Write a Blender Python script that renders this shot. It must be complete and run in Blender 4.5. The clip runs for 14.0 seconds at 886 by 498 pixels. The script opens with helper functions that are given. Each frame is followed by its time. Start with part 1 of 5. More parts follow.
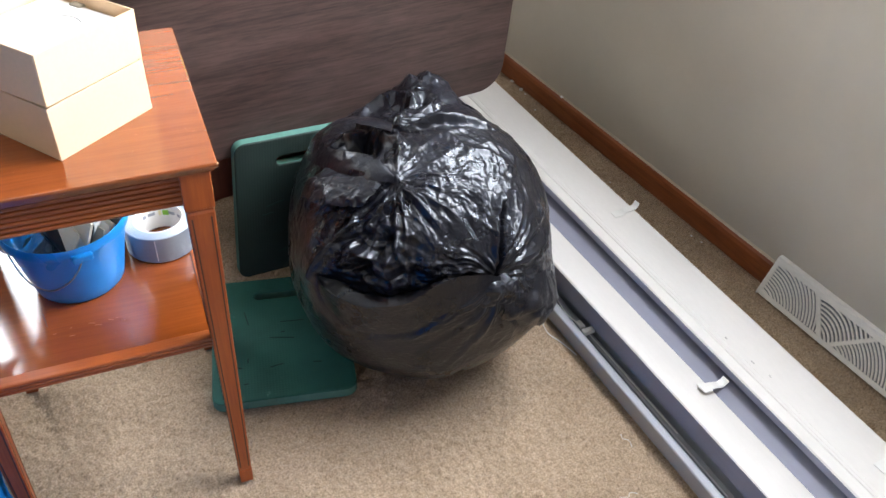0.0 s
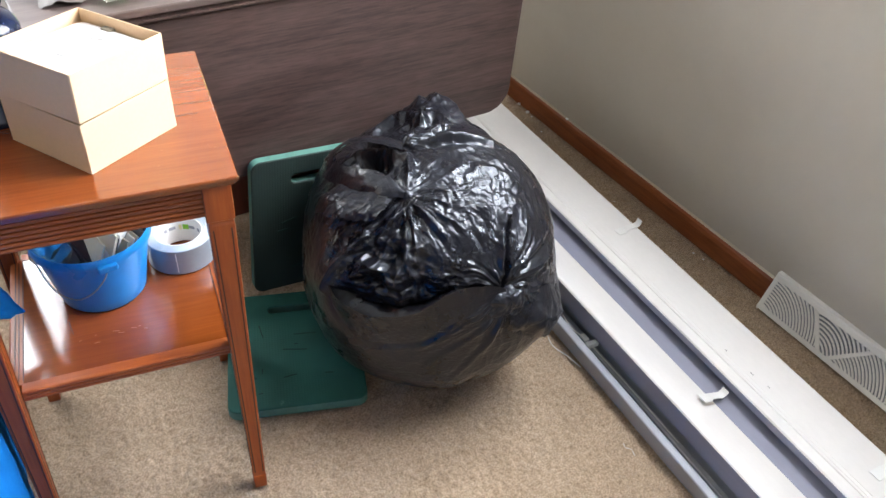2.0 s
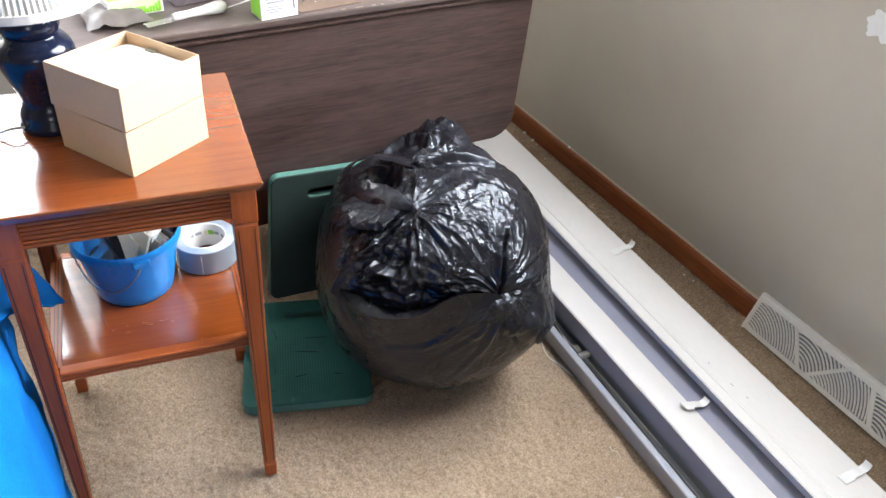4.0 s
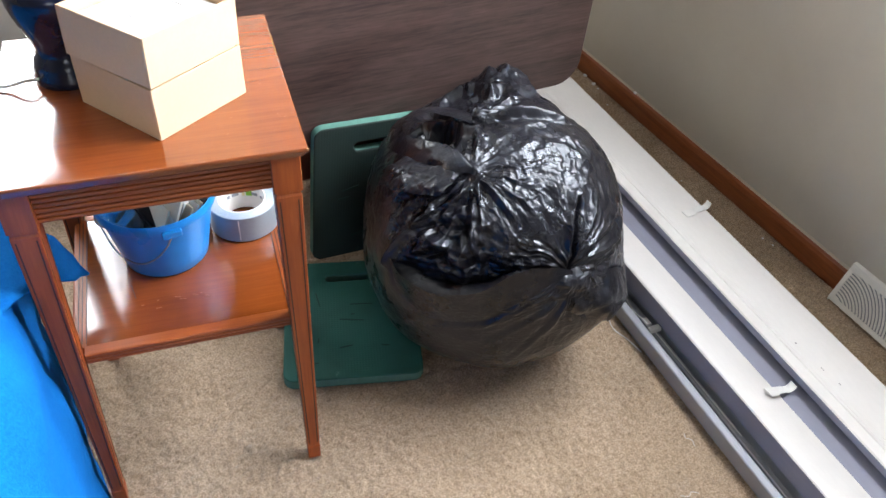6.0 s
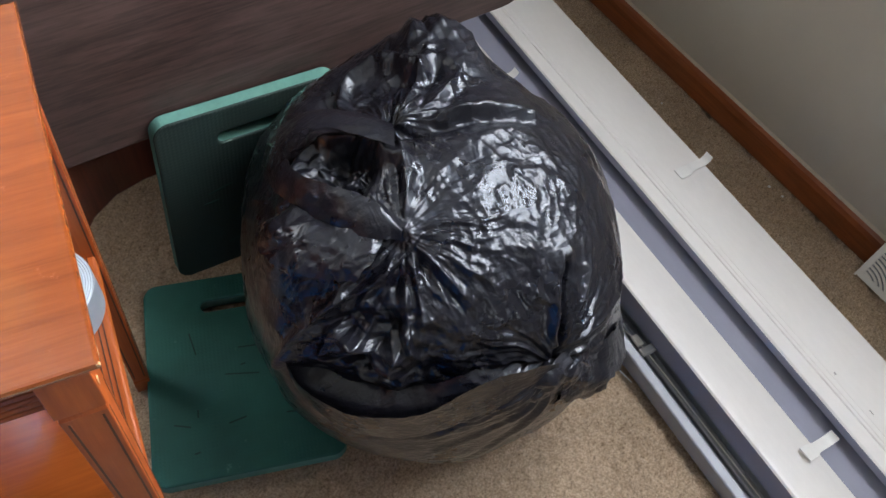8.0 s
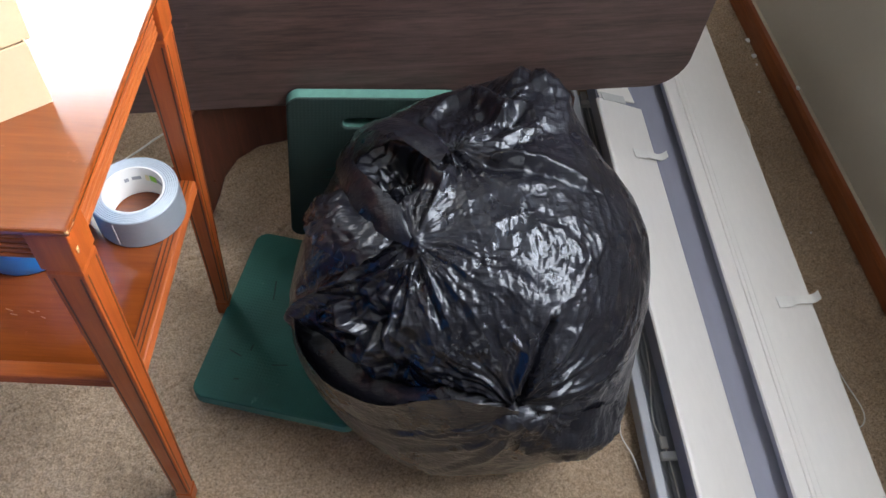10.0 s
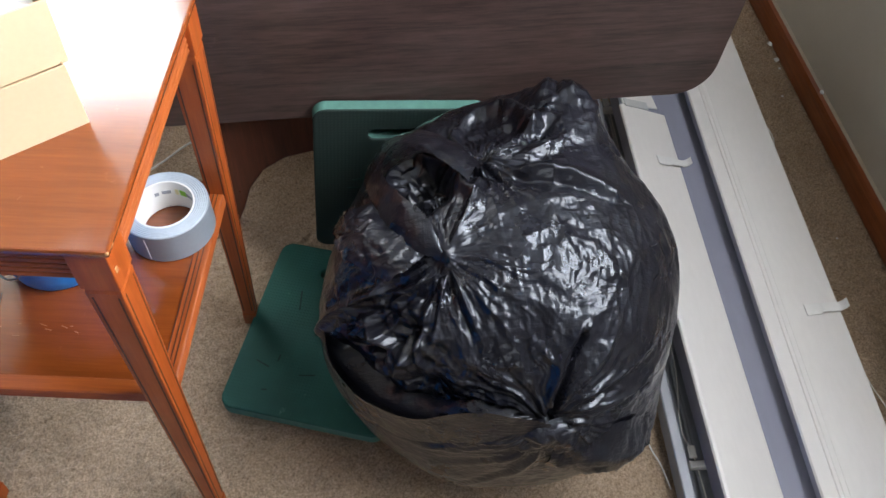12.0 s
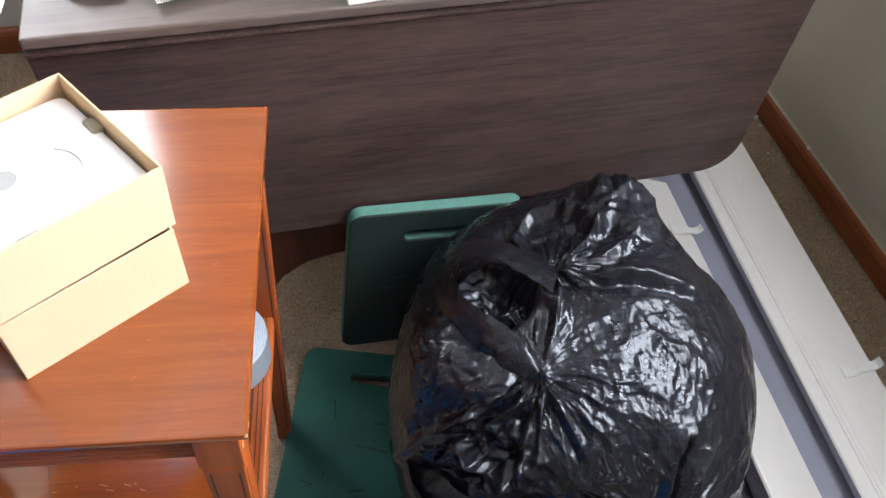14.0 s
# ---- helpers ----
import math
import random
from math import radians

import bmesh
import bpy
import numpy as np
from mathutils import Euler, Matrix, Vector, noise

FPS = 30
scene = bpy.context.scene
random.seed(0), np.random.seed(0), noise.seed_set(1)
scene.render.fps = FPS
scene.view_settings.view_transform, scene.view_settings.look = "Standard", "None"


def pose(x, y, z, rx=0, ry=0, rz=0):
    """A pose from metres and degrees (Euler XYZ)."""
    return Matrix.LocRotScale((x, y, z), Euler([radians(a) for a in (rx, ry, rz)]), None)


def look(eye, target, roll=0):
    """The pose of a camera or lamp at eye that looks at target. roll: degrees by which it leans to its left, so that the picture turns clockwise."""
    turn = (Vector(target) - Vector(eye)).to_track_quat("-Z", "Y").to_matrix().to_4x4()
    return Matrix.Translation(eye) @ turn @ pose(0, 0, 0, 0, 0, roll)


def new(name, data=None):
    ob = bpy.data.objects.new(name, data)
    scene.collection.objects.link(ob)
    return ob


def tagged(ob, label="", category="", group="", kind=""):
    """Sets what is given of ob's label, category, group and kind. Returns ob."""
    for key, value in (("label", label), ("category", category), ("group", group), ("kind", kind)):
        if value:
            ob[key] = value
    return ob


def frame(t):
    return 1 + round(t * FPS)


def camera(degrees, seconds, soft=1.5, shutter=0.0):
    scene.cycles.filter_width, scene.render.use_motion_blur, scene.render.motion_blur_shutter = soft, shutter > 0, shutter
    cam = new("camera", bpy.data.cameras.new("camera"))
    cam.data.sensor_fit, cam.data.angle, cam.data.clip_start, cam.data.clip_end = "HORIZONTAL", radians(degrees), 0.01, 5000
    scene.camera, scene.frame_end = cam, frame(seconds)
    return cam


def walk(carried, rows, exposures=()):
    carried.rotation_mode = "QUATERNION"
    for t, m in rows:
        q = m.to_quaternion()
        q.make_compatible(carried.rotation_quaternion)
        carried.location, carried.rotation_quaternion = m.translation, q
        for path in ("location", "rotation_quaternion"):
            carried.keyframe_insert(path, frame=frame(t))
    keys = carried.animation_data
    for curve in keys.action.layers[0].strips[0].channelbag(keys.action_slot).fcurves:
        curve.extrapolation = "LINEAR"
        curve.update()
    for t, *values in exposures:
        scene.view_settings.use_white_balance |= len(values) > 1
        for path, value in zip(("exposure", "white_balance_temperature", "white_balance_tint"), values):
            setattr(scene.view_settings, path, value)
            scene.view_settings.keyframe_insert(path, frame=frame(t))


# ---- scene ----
cam = camera(55.1, 14.0)
PATH = [
    (0, (-1.358, -0.866, 1.265), (-0.551, 0.424, -0.031), 3.0),
    (0.5, (-1.363, -0.873, 1.271), (-0.562, 0.426, -0.022), 2.6),
    (1, (-1.369, -0.884, 1.28), (-0.575, 0.426, -0.006), 2.5),
    (1.5, (-1.377, -0.899, 1.283), (-0.58, 0.425, 0.013), 2.5),
    (2, (-1.386, -0.917, 1.287), (-0.58, 0.418, 0.035), 2.5),
    (2.5, (-1.398, -0.949, 1.296), (-0.583, 0.408, 0.073), 2.4),
    (5, (-1.446, -1.058, 1.348), (-0.652, 0.34, 0.159), 3.7),
    (5.5, (-1.431, -0.946, 1.317), (-0.64, 0.397, 0.064), 3.9),
    (6, (-1.395, -0.864, 1.28), (-0.707, 0.47, -0.041), 2.5),
    (6.5, (-1.286, -0.619, 1.23), (-0.566, 0.553, -0.222), 3.1),
    (7, (-1.179, -0.433, 1.19), (-0.492, 0.608, -0.374), 2.7),
    (7.5, (-1.155, -0.305, 1.171), (-0.408, 0.568, -0.466), 6.7),
    (10, (-0.899, -0.465, 1.237), (-0.708, 0.714, -0.367), 3.4),
    (10.5, (-0.907, -0.481, 1.249), (-0.707, 0.705, -0.349), 3.4),
    (11, (-0.924, -0.469, 1.247), (-0.769, 0.687, -0.377), 3.2),
    (11.5, (-0.925, -0.458, 1.245), (-0.801, 0.718, -0.367), 2.3),
    (12, (-0.918, -0.451, 1.248), (-0.758, 0.731, -0.358), 1.8),
    (12.5, (-0.916, -0.448, 1.238), (-0.726, 0.706, -0.384), 2.0),
    (13, (-0.94, -0.436, 1.232), (-0.716, 0.669, -0.42), 3.9),
    (13.5, (-1.013, -0.393, 1.238), (-0.723, 0.701, -0.411), 5.2),
    (14, (-1.097, -0.323, 1.27), (-0.726, 0.893, -0.274), 4.4),
]
FADE = [(0.0, -0.02), (5.0, 0.0), (6.0, -0.05), (7.0, -0.35), (7.5, -0.45), (10.0, -0.6), (13.3, -0.6), (14.0, -0.47)]
walk(cam, [(t, look(eye, target, roll)) for t, eye, target, roll in PATH], FADE)

# ---- light: overcast day through the windows of the room ----
world = bpy.data.worlds.new("sky")
scene.world = world
world.use_nodes = True
wn = world.node_tree.nodes
sky = wn.new("ShaderNodeTexSky")
sky.sky_type, sky.sun_disc = "NISHITA", False
sky.sun_elevation, sky.sun_rotation = radians(70), radians(310)
wn["Background"].inputs["Strength"].default_value = 0.12
world.node_tree.links.new(sky.outputs[0], wn["Background"].inputs[0])


def sun(direction, strength, angle):
    lamp = bpy.data.lights.new("sun", "SUN")
    lamp.energy, lamp.angle, lamp.color = strength, radians(angle), (1.0, 0.95, 0.88)
    ob = new("sun", lamp)
    ob.matrix_world = look((0, 0, 6), Vector((0, 0, 6)) + Vector(direction))


def window_light(eye, target, sx, sy, watts, color=(0.90, 0.94, 1.0)):
    lamp = bpy.data.lights.new("daylight", "AREA")
    lamp.shape, lamp.size, lamp.size_y, lamp.energy, lamp.color = "RECTANGLE", sx, sy, watts, color
    ob = new("daylight", lamp)
    ob.matrix_world = look(eye, target)


sun((0.25, -0.2, -0.95), 1.0, 12)
window_light((0.127, -0.14, 1.60), (-1.20, -0.12, 0.90), 1.20, 1.08, 124, (0.88, 0.925, 1.0))
window_light((-1.97, 2.03, 1.61), (-1.97, 0.0, 1.40), 1.08, 1.40, 84)
# fill light added behind the camera to brighten the east wall
window_light((-2.10, -6.17, 1.50), (-1.00, 0.0, 0.60), 1.50, 1.20, 24)


# ---- materials ----
def material(name):
    m = bpy.data.materials.new(name)
    m.use_nodes = True
    return m, m.node_tree.nodes, m.node_tree.links, m.node_tree.nodes["Principled BSDF"]


def coords(n, l, scale=(1, 1, 1), rot=(0, 0, 0)):
    tc, mp = n.new("ShaderNodeTexCoord"), n.new("ShaderNodeMapping")
    mp.inputs["Scale"].default_value = scale
    mp.inputs["Rotation"].default_value = [radians(a) for a in rot]
    l.new(tc.outputs["Object"], mp.inputs[0])
    return mp.outputs[0]


def noise_tex(n, l, vec, scale, detail=4, rough=0.55, distort=0.0):
    t = n.new("ShaderNodeTexNoise")
    t.inputs["Scale"].default_value, t.inputs["Detail"].default_value = scale, detail
    t.inputs["Roughness"].default_value, t.inputs["Distortion"].default_value = rough, distort
    l.new(vec, t.inputs["Vector"])
    return t.outputs["Fac"]


def ramp(n, l, fac, stops):
    r = n.new("ShaderNodeValToRGB")
    e = r.color_ramp.elements
    while len(e) < len(stops):
        e.new(0.5)
    for k, (pos, col) in zip(e, stops):
        k.position, k.color = pos, (*col, 1)
    l.new(fac, r.inputs[0])
    return r.outputs[0]


def mixed(n, l, a, b, fac, mode="MIX"):
    x = n.new("ShaderNodeMix")
    x.data_type, x.blend_type = "RGBA", mode
    for slot, v in ((6, a), (7, b), (0, fac)):
        if hasattr(v, "is_linked"):
            l.new(v, x.inputs[slot])
        else:
            x.inputs[slot].default_value = (*v, 1) if isinstance(v, tuple) else v
    return x.outputs[2]


def span(n, l, fac, lo, hi, a=0.3, b=0.7):
    r = n.new("ShaderNodeMapRange")
    for k, v in enumerate((a, b, lo, hi)):
        r.inputs[k + 1].default_value = v
    l.new(fac, r.inputs[0])
    return r.outputs[0]


def bump(n, l, p, height, strength, distance, prev=None):
    b = n.new("ShaderNodeBump")
    b.inputs["Strength"].default_value, b.inputs["Distance"].default_value = strength, distance
    l.new(height, b.inputs["Height"])
    if prev:
        l.new(prev, b.inputs["Normal"])
    l.new(b.outputs[0], p.inputs["Normal"])
    return b.outputs[0]


def plain(name, color, rough=0.5, metal=0.0, vary=0.12, big=6, fine=120, relief=0.15, depth=0.0008, stretch=(1, 1, 1), coat=0.0):
    """A painted, moulded or cast surface: colour drifting at two scales, uneven gloss and a fine relief."""
    m, n, l, p = material(name)
    v = coords(n, l, stretch)
    a, b = noise_tex(n, l, v, big, 3), noise_tex(n, l, v, fine, 5)
    dark = tuple(c * (1 - vary) for c in color)
    light = tuple(min(1, c * (1 + vary)) for c in color)
    c = mixed(n, l, ramp(n, l, a, [(0.3, dark), (0.7, light)]), color, 0.4)
    c = mixed(n, l, c, ramp(n, l, b, [(0.3, dark), (0.7, light)]), 0.35)
    l.new(c, p.inputs["Base Color"])
    l.new(span(n, l, a, max(0.02, rough * 0.8), min(1, rough * 1.25)), p.inputs["Roughness"])
    p.inputs["Metallic"].default_value = metal
    p.inputs["Coat Weight"].default_value = coat
    p.inputs["Coat Roughness"].default_value = 0.12
    bump(n, l, p, b, relief, depth)
    return m


def wood(name, dark, mid, light, axis="x", rough=0.25, coat=0.3, grain=26, pull=14, relief=0.12, scratches=0.0, pores=0.28):
    m, n, l, p = material(name)
    st = {"x": (1 / pull, 1, 1), "y": (1, 1 / pull, 1), "z": (1, 1, 1 / pull)}[axis]
    v = coords(n, l, st)
    fig = noise_tex(n, l, v, grain, 5, 0.6, 1.2)
    fine = noise_tex(n, l, v, grain * 9, 4, 0.6)
    big = noise_tex(n, l, coords(n, l), 3.2, 3)
    c = ramp(n, l, fig, [(0.28, dark), (0.5, mid), (0.72, light)])
    c = mixed(n, l, c, ramp(n, l, fine, [(0.38, dark), (0.62, light)]), pores)
    c = mixed(n, l, c, ramp(n, l, big, [(0.3, (0.72, 0.72, 0.72)), (0.7, (1, 1, 1))]), 0.5, "MULTIPLY")
    if scratches:
        worn = noise_tex(n, l, coords(n, l, (1, 1, 1), (0, 0, 30)), 38, 6, 0.7)
        k = span(n, l, worn, 0, scratches, 0.66, 0.72)
        c = mixed(n, l, c, tuple(min(1, x * 1.9 + 0.06) for x in light), k)
    l.new(c, p.inputs["Base Color"])
    l.new(span(n, l, noise_tex(n, l, coords(n, l), 9, 4), rough * 0.75, rough * 1.35), p.inputs["Roughness"])
    p.inputs["Coat Weight"].default_value, p.inputs["Coat Roughness"].default_value = coat, 0.15
    bump(n, l, p, fine, relief, 0.0006)
    return m


def carpet_material():
    m, n, l, p = material("carpet")
    v = coords(n, l)
    tuft, speck, tread = noise_tex(n, l, v, 260, 3, 0.8), noise_tex(n, l, v, 110, 4, 0.75), noise_tex(n, l, v, 3.4, 5, 0.62)
    c = ramp(n, l, tuft, [(0.34, (0.20, 0.13, 0.078)), (0.50, (0.53, 0.387, 0.258)), (0.66, (0.77, 0.59, 0.42))])
    c = mixed(n, l, c, ramp(n, l, speck, [(0.3, (0.31, 0.215, 0.135)), (0.7, (0.57, 0.44, 0.305))]), 0.25)
    c = mixed(n, l, c, ramp(n, l, tread, [(0.34, (0.74, 0.71, 0.67)), (0.60, (1, 1, 1))]), 0.8, "MULTIPLY")
    l.new(c, p.inputs["Base Color"])
    p.inputs["Roughness"].default_value = 0.95
    p.inputs["Specular IOR Level"].default_value = 0.1
    p.inputs["Sheen Weight"].default_value = 0.15
    bump(n, l, p, tuft, 1.0, 0.006)
    return m


def wall_material():
    m, n, l, p = material("wall_paint")
    v = coords(n, l)
    big, roller = noise_tex(n, l, v, 1.6, 4), noise_tex(n, l, v, 160, 4)
    c = ramp(n, l, big, [(0.3, (0.505, 0.460, 0.388)), (0.7, (0.555, 0.510, 0.432))])
    c = mixed(n, l, c, ramp(n, l, noise_tex(n, l, v, 14, 6, 0.7), [(0.3, (0.93, 0.93, 0.93)), (0.7, (1, 1, 1))]), 0.5, "MULTIPLY")
    l.new(c, p.inputs["Base Color"])
    p.inputs["Roughness"].default_value = 0.62
    bump(n, l, p, roller, 0.22, 0.0012)
    return m


def film_material(name="black_film", rough=0.27):
    """Thin black plastic film: near-black, glossy, with fine drawn-out wrinkles in two directions."""
    m, n, l, p = material(name)
    v = coords(n, l)
    blot = noise_tex(n, l, v, 9, 4)
    l.new(ramp(n, l, blot, [(0.3, (0.0045, 0.0045, 0.0070)), (0.7, (0.0085, 0.0085, 0.0125))]), p.inputs["Base Color"])
    l.new(span(n, l, noise_tex(n, l, v, 14, 5, 0.65), rough * 0.7, rough * 1.6), p.inputs["Roughness"])
    p.inputs["IOR"].default_value = 1.38
    p.inputs["Specular Tint"].default_value = (0.80, 0.88, 1.0, 1)
    p.inputs["Coat Weight"].default_value, p.inputs["Coat Roughness"].default_value, p.inputs["Coat IOR"].default_value = 0.55, 0.065, 1.42
    b = bump(n, l, p, noise_tex(n, l, coords(n, l, (1, 0.16, 0.5), (0, 0, 24)), 75, 3, 0.6, 0.9), 0.22, 0.005)
    b = bump(n, l, p, noise_tex(n, l, coords(n, l, (0.2, 1, 0.6), (20, 0, -18)), 120, 3, 0.6, 0.6), 0.28, 0.004, b)
    b = bump(n, l, p, noise_tex(n, l, coords(n, l, (0.12, 1, 1), (0, 0, 52)), 300, 2, 0.5, 0.4), 0.40, 0.002, b)
    crease = n.new("ShaderNodeMath")
    crease.operation = "PINGPONG"
    crease.inputs[1].default_value = 0.5
    l.new(noise_tex(n, l, coords(n, l, (1, 0.35, 0.7), (0, 0, -35)), 42, 3, 0.5, 1.2), crease.inputs[0])
    bump(n, l, p, crease.outputs[0], 0.30, 0.004, b)
    return m


def fleece_material():
    m, n, l, p = material("blue_fleece")
    v = coords(n, l)
    a, b = noise_tex(n, l, v, 7, 4), noise_tex(n, l, v, 260, 4, 0.7)
    c = ramp(n, l, a, [(0.3, (0.003, 0.105, 0.38)), (0.7, (0.006, 0.155, 0.50))])
    c = mixed(n, l, c, ramp(n, l, b, [(0.3, (0.002, 0.085, 0.32)), (0.7, (0.012, 0.195, 0.58))]), 0.4)
    l.new(c, p.inputs["Base Color"])
    p.inputs["Roughness"].default_value = 1.0
    p.inputs["Specular IOR Level"].default_value = 0.05
    bump(n, l, p, b, 0.6, 0.003)
    return m


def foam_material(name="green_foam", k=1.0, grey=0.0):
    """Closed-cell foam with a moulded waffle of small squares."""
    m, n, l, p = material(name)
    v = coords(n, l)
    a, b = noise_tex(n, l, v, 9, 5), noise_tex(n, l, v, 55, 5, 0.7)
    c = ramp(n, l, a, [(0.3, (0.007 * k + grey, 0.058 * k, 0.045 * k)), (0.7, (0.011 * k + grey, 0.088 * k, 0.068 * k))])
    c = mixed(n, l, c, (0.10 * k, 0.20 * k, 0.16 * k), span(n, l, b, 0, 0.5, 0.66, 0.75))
    l.new(c, p.inputs["Base Color"])
    p.inputs["Roughness"].default_value = 0.75
    w1, w2 = n.new("ShaderNodeTexWave"), n.new("ShaderNodeTexWave")
    w1.bands_direction, w2.bands_direction = "X", "Y"
    mx = n.new("ShaderNodeMath")
    mx.operation = "MULTIPLY"
    for w, k in ((w1, 0), (w2, 1)):
        w.inputs["Scale"].default_value = 55
        l.new(v, w.inputs["Vector"])
        l.new(w.outputs["Fac"], mx.inputs[k])
    q = bump(n, l, p, mx.outputs[0], 0.3, 0.0010)
    bump(n, l, p, b, 0.2, 0.001, q)
    return m


def glass_material(name, rough=0.02, tint=(1, 1, 1)):
    m, n, l, p = material(name)
    p.inputs["Base Color"].default_value = (*tint, 1)
    p.inputs["Transmission Weight"].default_value = 1.0
    p.inputs["Roughness"].default_value, p.inputs["IOR"].default_value = rough, 1.45
    return m


CARPET, WALL, FILM = carpet_material(), wall_material(), film_material()
FILM_DULL = film_material("black_film_inner", 0.3)
FLEECE, FOAM = fleece_material(), foam_material("green_foam", 1.3)
# darker copy of the foam: the upright pad's shade is in its colour
FOAM_SHADED = foam_material("shaded_green_foam", 0.24, 0.003)
FOAM_EDGE = plain("cut_foam", (0.075, 0.185, 0.15), 0.8, vary=0.3, fine=90, relief=0.3)
CHERRY = wood("cherry_varnish", (0.165, 0.034, 0.006), (0.21, 0.046, 0.008), (0.26, 0.061, 0.011), "x", 0.12, 1.0, 44, 20, relief=0.08, scratches=0.25)
CHERRY_RAIL = wood("cherry_varnish_rail", (0.23, 0.044, 0.006), (0.31, 0.066, 0.009), (0.38, 0.090, 0.013), "x", 0.42, 0.0, 44, 20)
CHERRY_LEG = wood("cherry_varnish_upright", (0.26, 0.046, 0.006), (0.36, 0.072, 0.010), (0.45, 0.102, 0.014), "z", 0.42, 0.0, 44, 20)
GROOVE = plain("dark_groove", (0.06, 0.015, 0.006), 0.5)
TRIM = wood("stained_trim", (0.16, 0.040, 0.011), (0.25, 0.066, 0.017), (0.33, 0.095, 0.026), "y", 0.4, 0.1)
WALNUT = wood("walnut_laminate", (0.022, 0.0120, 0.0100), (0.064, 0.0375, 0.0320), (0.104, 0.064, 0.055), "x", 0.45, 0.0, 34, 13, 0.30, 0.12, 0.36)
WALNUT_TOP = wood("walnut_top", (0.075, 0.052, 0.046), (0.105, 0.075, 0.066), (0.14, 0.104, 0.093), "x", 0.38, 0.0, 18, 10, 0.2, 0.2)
MAHOGANY = wood("mahogany", (0.055, 0.013, 0.007), (0.095, 0.022, 0.011), (0.14, 0.036, 0.017), "y", 0.35, 0.2)
CARD = plain("kraft_card", (0.66, 0.475, 0.30), 0.8, vary=0.07, fine=180, relief=0.15)
CARD_IN = plain("kraft_card_inside", (0.66, 0.51, 0.30), 0.85, vary=0.08)
WHITE_FOAM = plain("white_packing", (0.80, 0.78, 0.77), 0.7, vary=0.04, relief=0.2)
WHITE = plain("white_enamel", (0.76, 0.74, 0.70), 0.4, vary=0.05, big=4)
WHITE_PVC = plain("white_vinyl", (0.78, 0.75, 0.72), 0.38, vary=0.05, big=5, stretch=(1, 0.3, 1))
LAVENDER = plain("lavender_backing", (0.265, 0.268, 0.335), 0.55, vary=0.10, big=9, fine=70, relief=0.3, stretch=(1, 0.25, 1))
ALU = plain("aluminium", (0.34, 0.35, 0.37), 0.48, 0.35, vary=0.08, big=12, fine=300, stretch=(1, 0.05, 1))
ALU_DARK = plain("dull_aluminium", (0.36, 0.375, 0.40), 0.45, 0.2, vary=0.12, stretch=(1, 0.05, 1))
DARK = plain("black_gap", (0.02, 0.02, 0.022), 0.7)
SHADOW_GREY = plain("duct_shade_grey", (0.23, 0.245, 0.265), 0.8)
TAPE_FILM = plain("translucent_tape", (0.80, 0.79, 0.76), 0.3, vary=0.06)
BLUE_PLASTIC = plain("blue_plastic", (0.010, 0.21, 0.58), 0.3, vary=0.1, fine=60)
WIRE = plain("wire", (0.45, 0.46, 0.48), 0.3, 0.9)
SILVER = plain("duct_tape", (0.27, 0.30, 0.335), 0.42, 0.25, vary=0.08, fine=200)
SILVER_EDGE = plain("duct_tape_edge", (0.42, 0.47, 0.52), 0.6, 0.0, vary=0.14, fine=150, relief=0.4)
PAPER = plain("white_paper", (0.78, 0.77, 0.74), 0.7, vary=0.04)
CREAM = plain("old_paper", (0.62, 0.56, 0.44), 0.75, vary=0.15)
COBALT = plain("cobalt_glaze", (0.007, 0.012, 0.034), 0.16, vary=0.3, coat=0.0, relief=0.05)
SHADE = plain("pleated_linen", (0.76, 0.74, 0.70), 0.85, vary=0.05, fine=220, relief=0.3)
GREEN_PRINT = plain("green_print", (0.24, 0.56, 0.045), 0.45, vary=0.08)
PALE_PRINT = plain("pale_green_print", (0.55, 0.74, 0.38), 0.45, vary=0.08)
INK = plain("grey_ink", (0.30, 0.31, 0.34), 0.6)
BLACK = plain("black_plastic", (0.015, 0.015, 0.018), 0.35)
CORD = plain("white_cord", (0.74, 0.73, 0.69), 0.55)
RED_PRINT = plain("red_print", (0.42, 0.02, 0.02), 0.45)
YELLOW = plain("cream_plastic", (0.74, 0.66, 0.38), 0.4)
STEEL = plain("steel", (0.48, 0.47, 0.45), 0.25, 1.0, vary=0.15)
PINK = plain("pink_print", (0.62, 0.16, 0.22), 0.5)
CLEAR = glass_material("clear_plastic", 0.12)
PANE = glass_material("window_glass", 0.0)
PLASTER = plain("ceiling_white", (0.62, 0.61, 0.58), 0.9, vary=0.04)
SPACKLE = plain("spackle", (0.80, 0.80, 0.79), 0.85, vary=0.08, fine=90, relief=0.5)


# ---- mesh helpers ----
def mesh_of(name, bm, mats, smooth=None):
    me = bpy.data.meshes.new(name)
    bm.normal_update()
    bm.to_mesh(me)
    bm.free()
    for m in mats if isinstance(mats, (list, tuple)) else [mats]:
        me.materials.append(m)
    if smooth is not None:
        me.shade_smooth()
        me.set_sharp_from_angle(angle=radians(smooth))
    return me


def part(name, bm, mats, parent, label="", smooth=None):
    ob = new(name, mesh_of(name, bm, mats, smooth))
    ob.parent = parent
    if label:
        ob["label"] = label
    return ob


def solid(name, bm, mats, m=None, label="", category="", group="", kind="", smooth=None):
    ob = new(name, mesh_of(name, bm, mats, smooth))
    if m is not None:
        ob.matrix_basis = m
    return tagged(ob, label, category, group, kind)


def thing(name, m, label, category, group="", kind=""):
    ob = new(name)
    ob.empty_display_size = 0.05
    ob.matrix_basis = m
    return tagged(ob, label, category, group, kind)


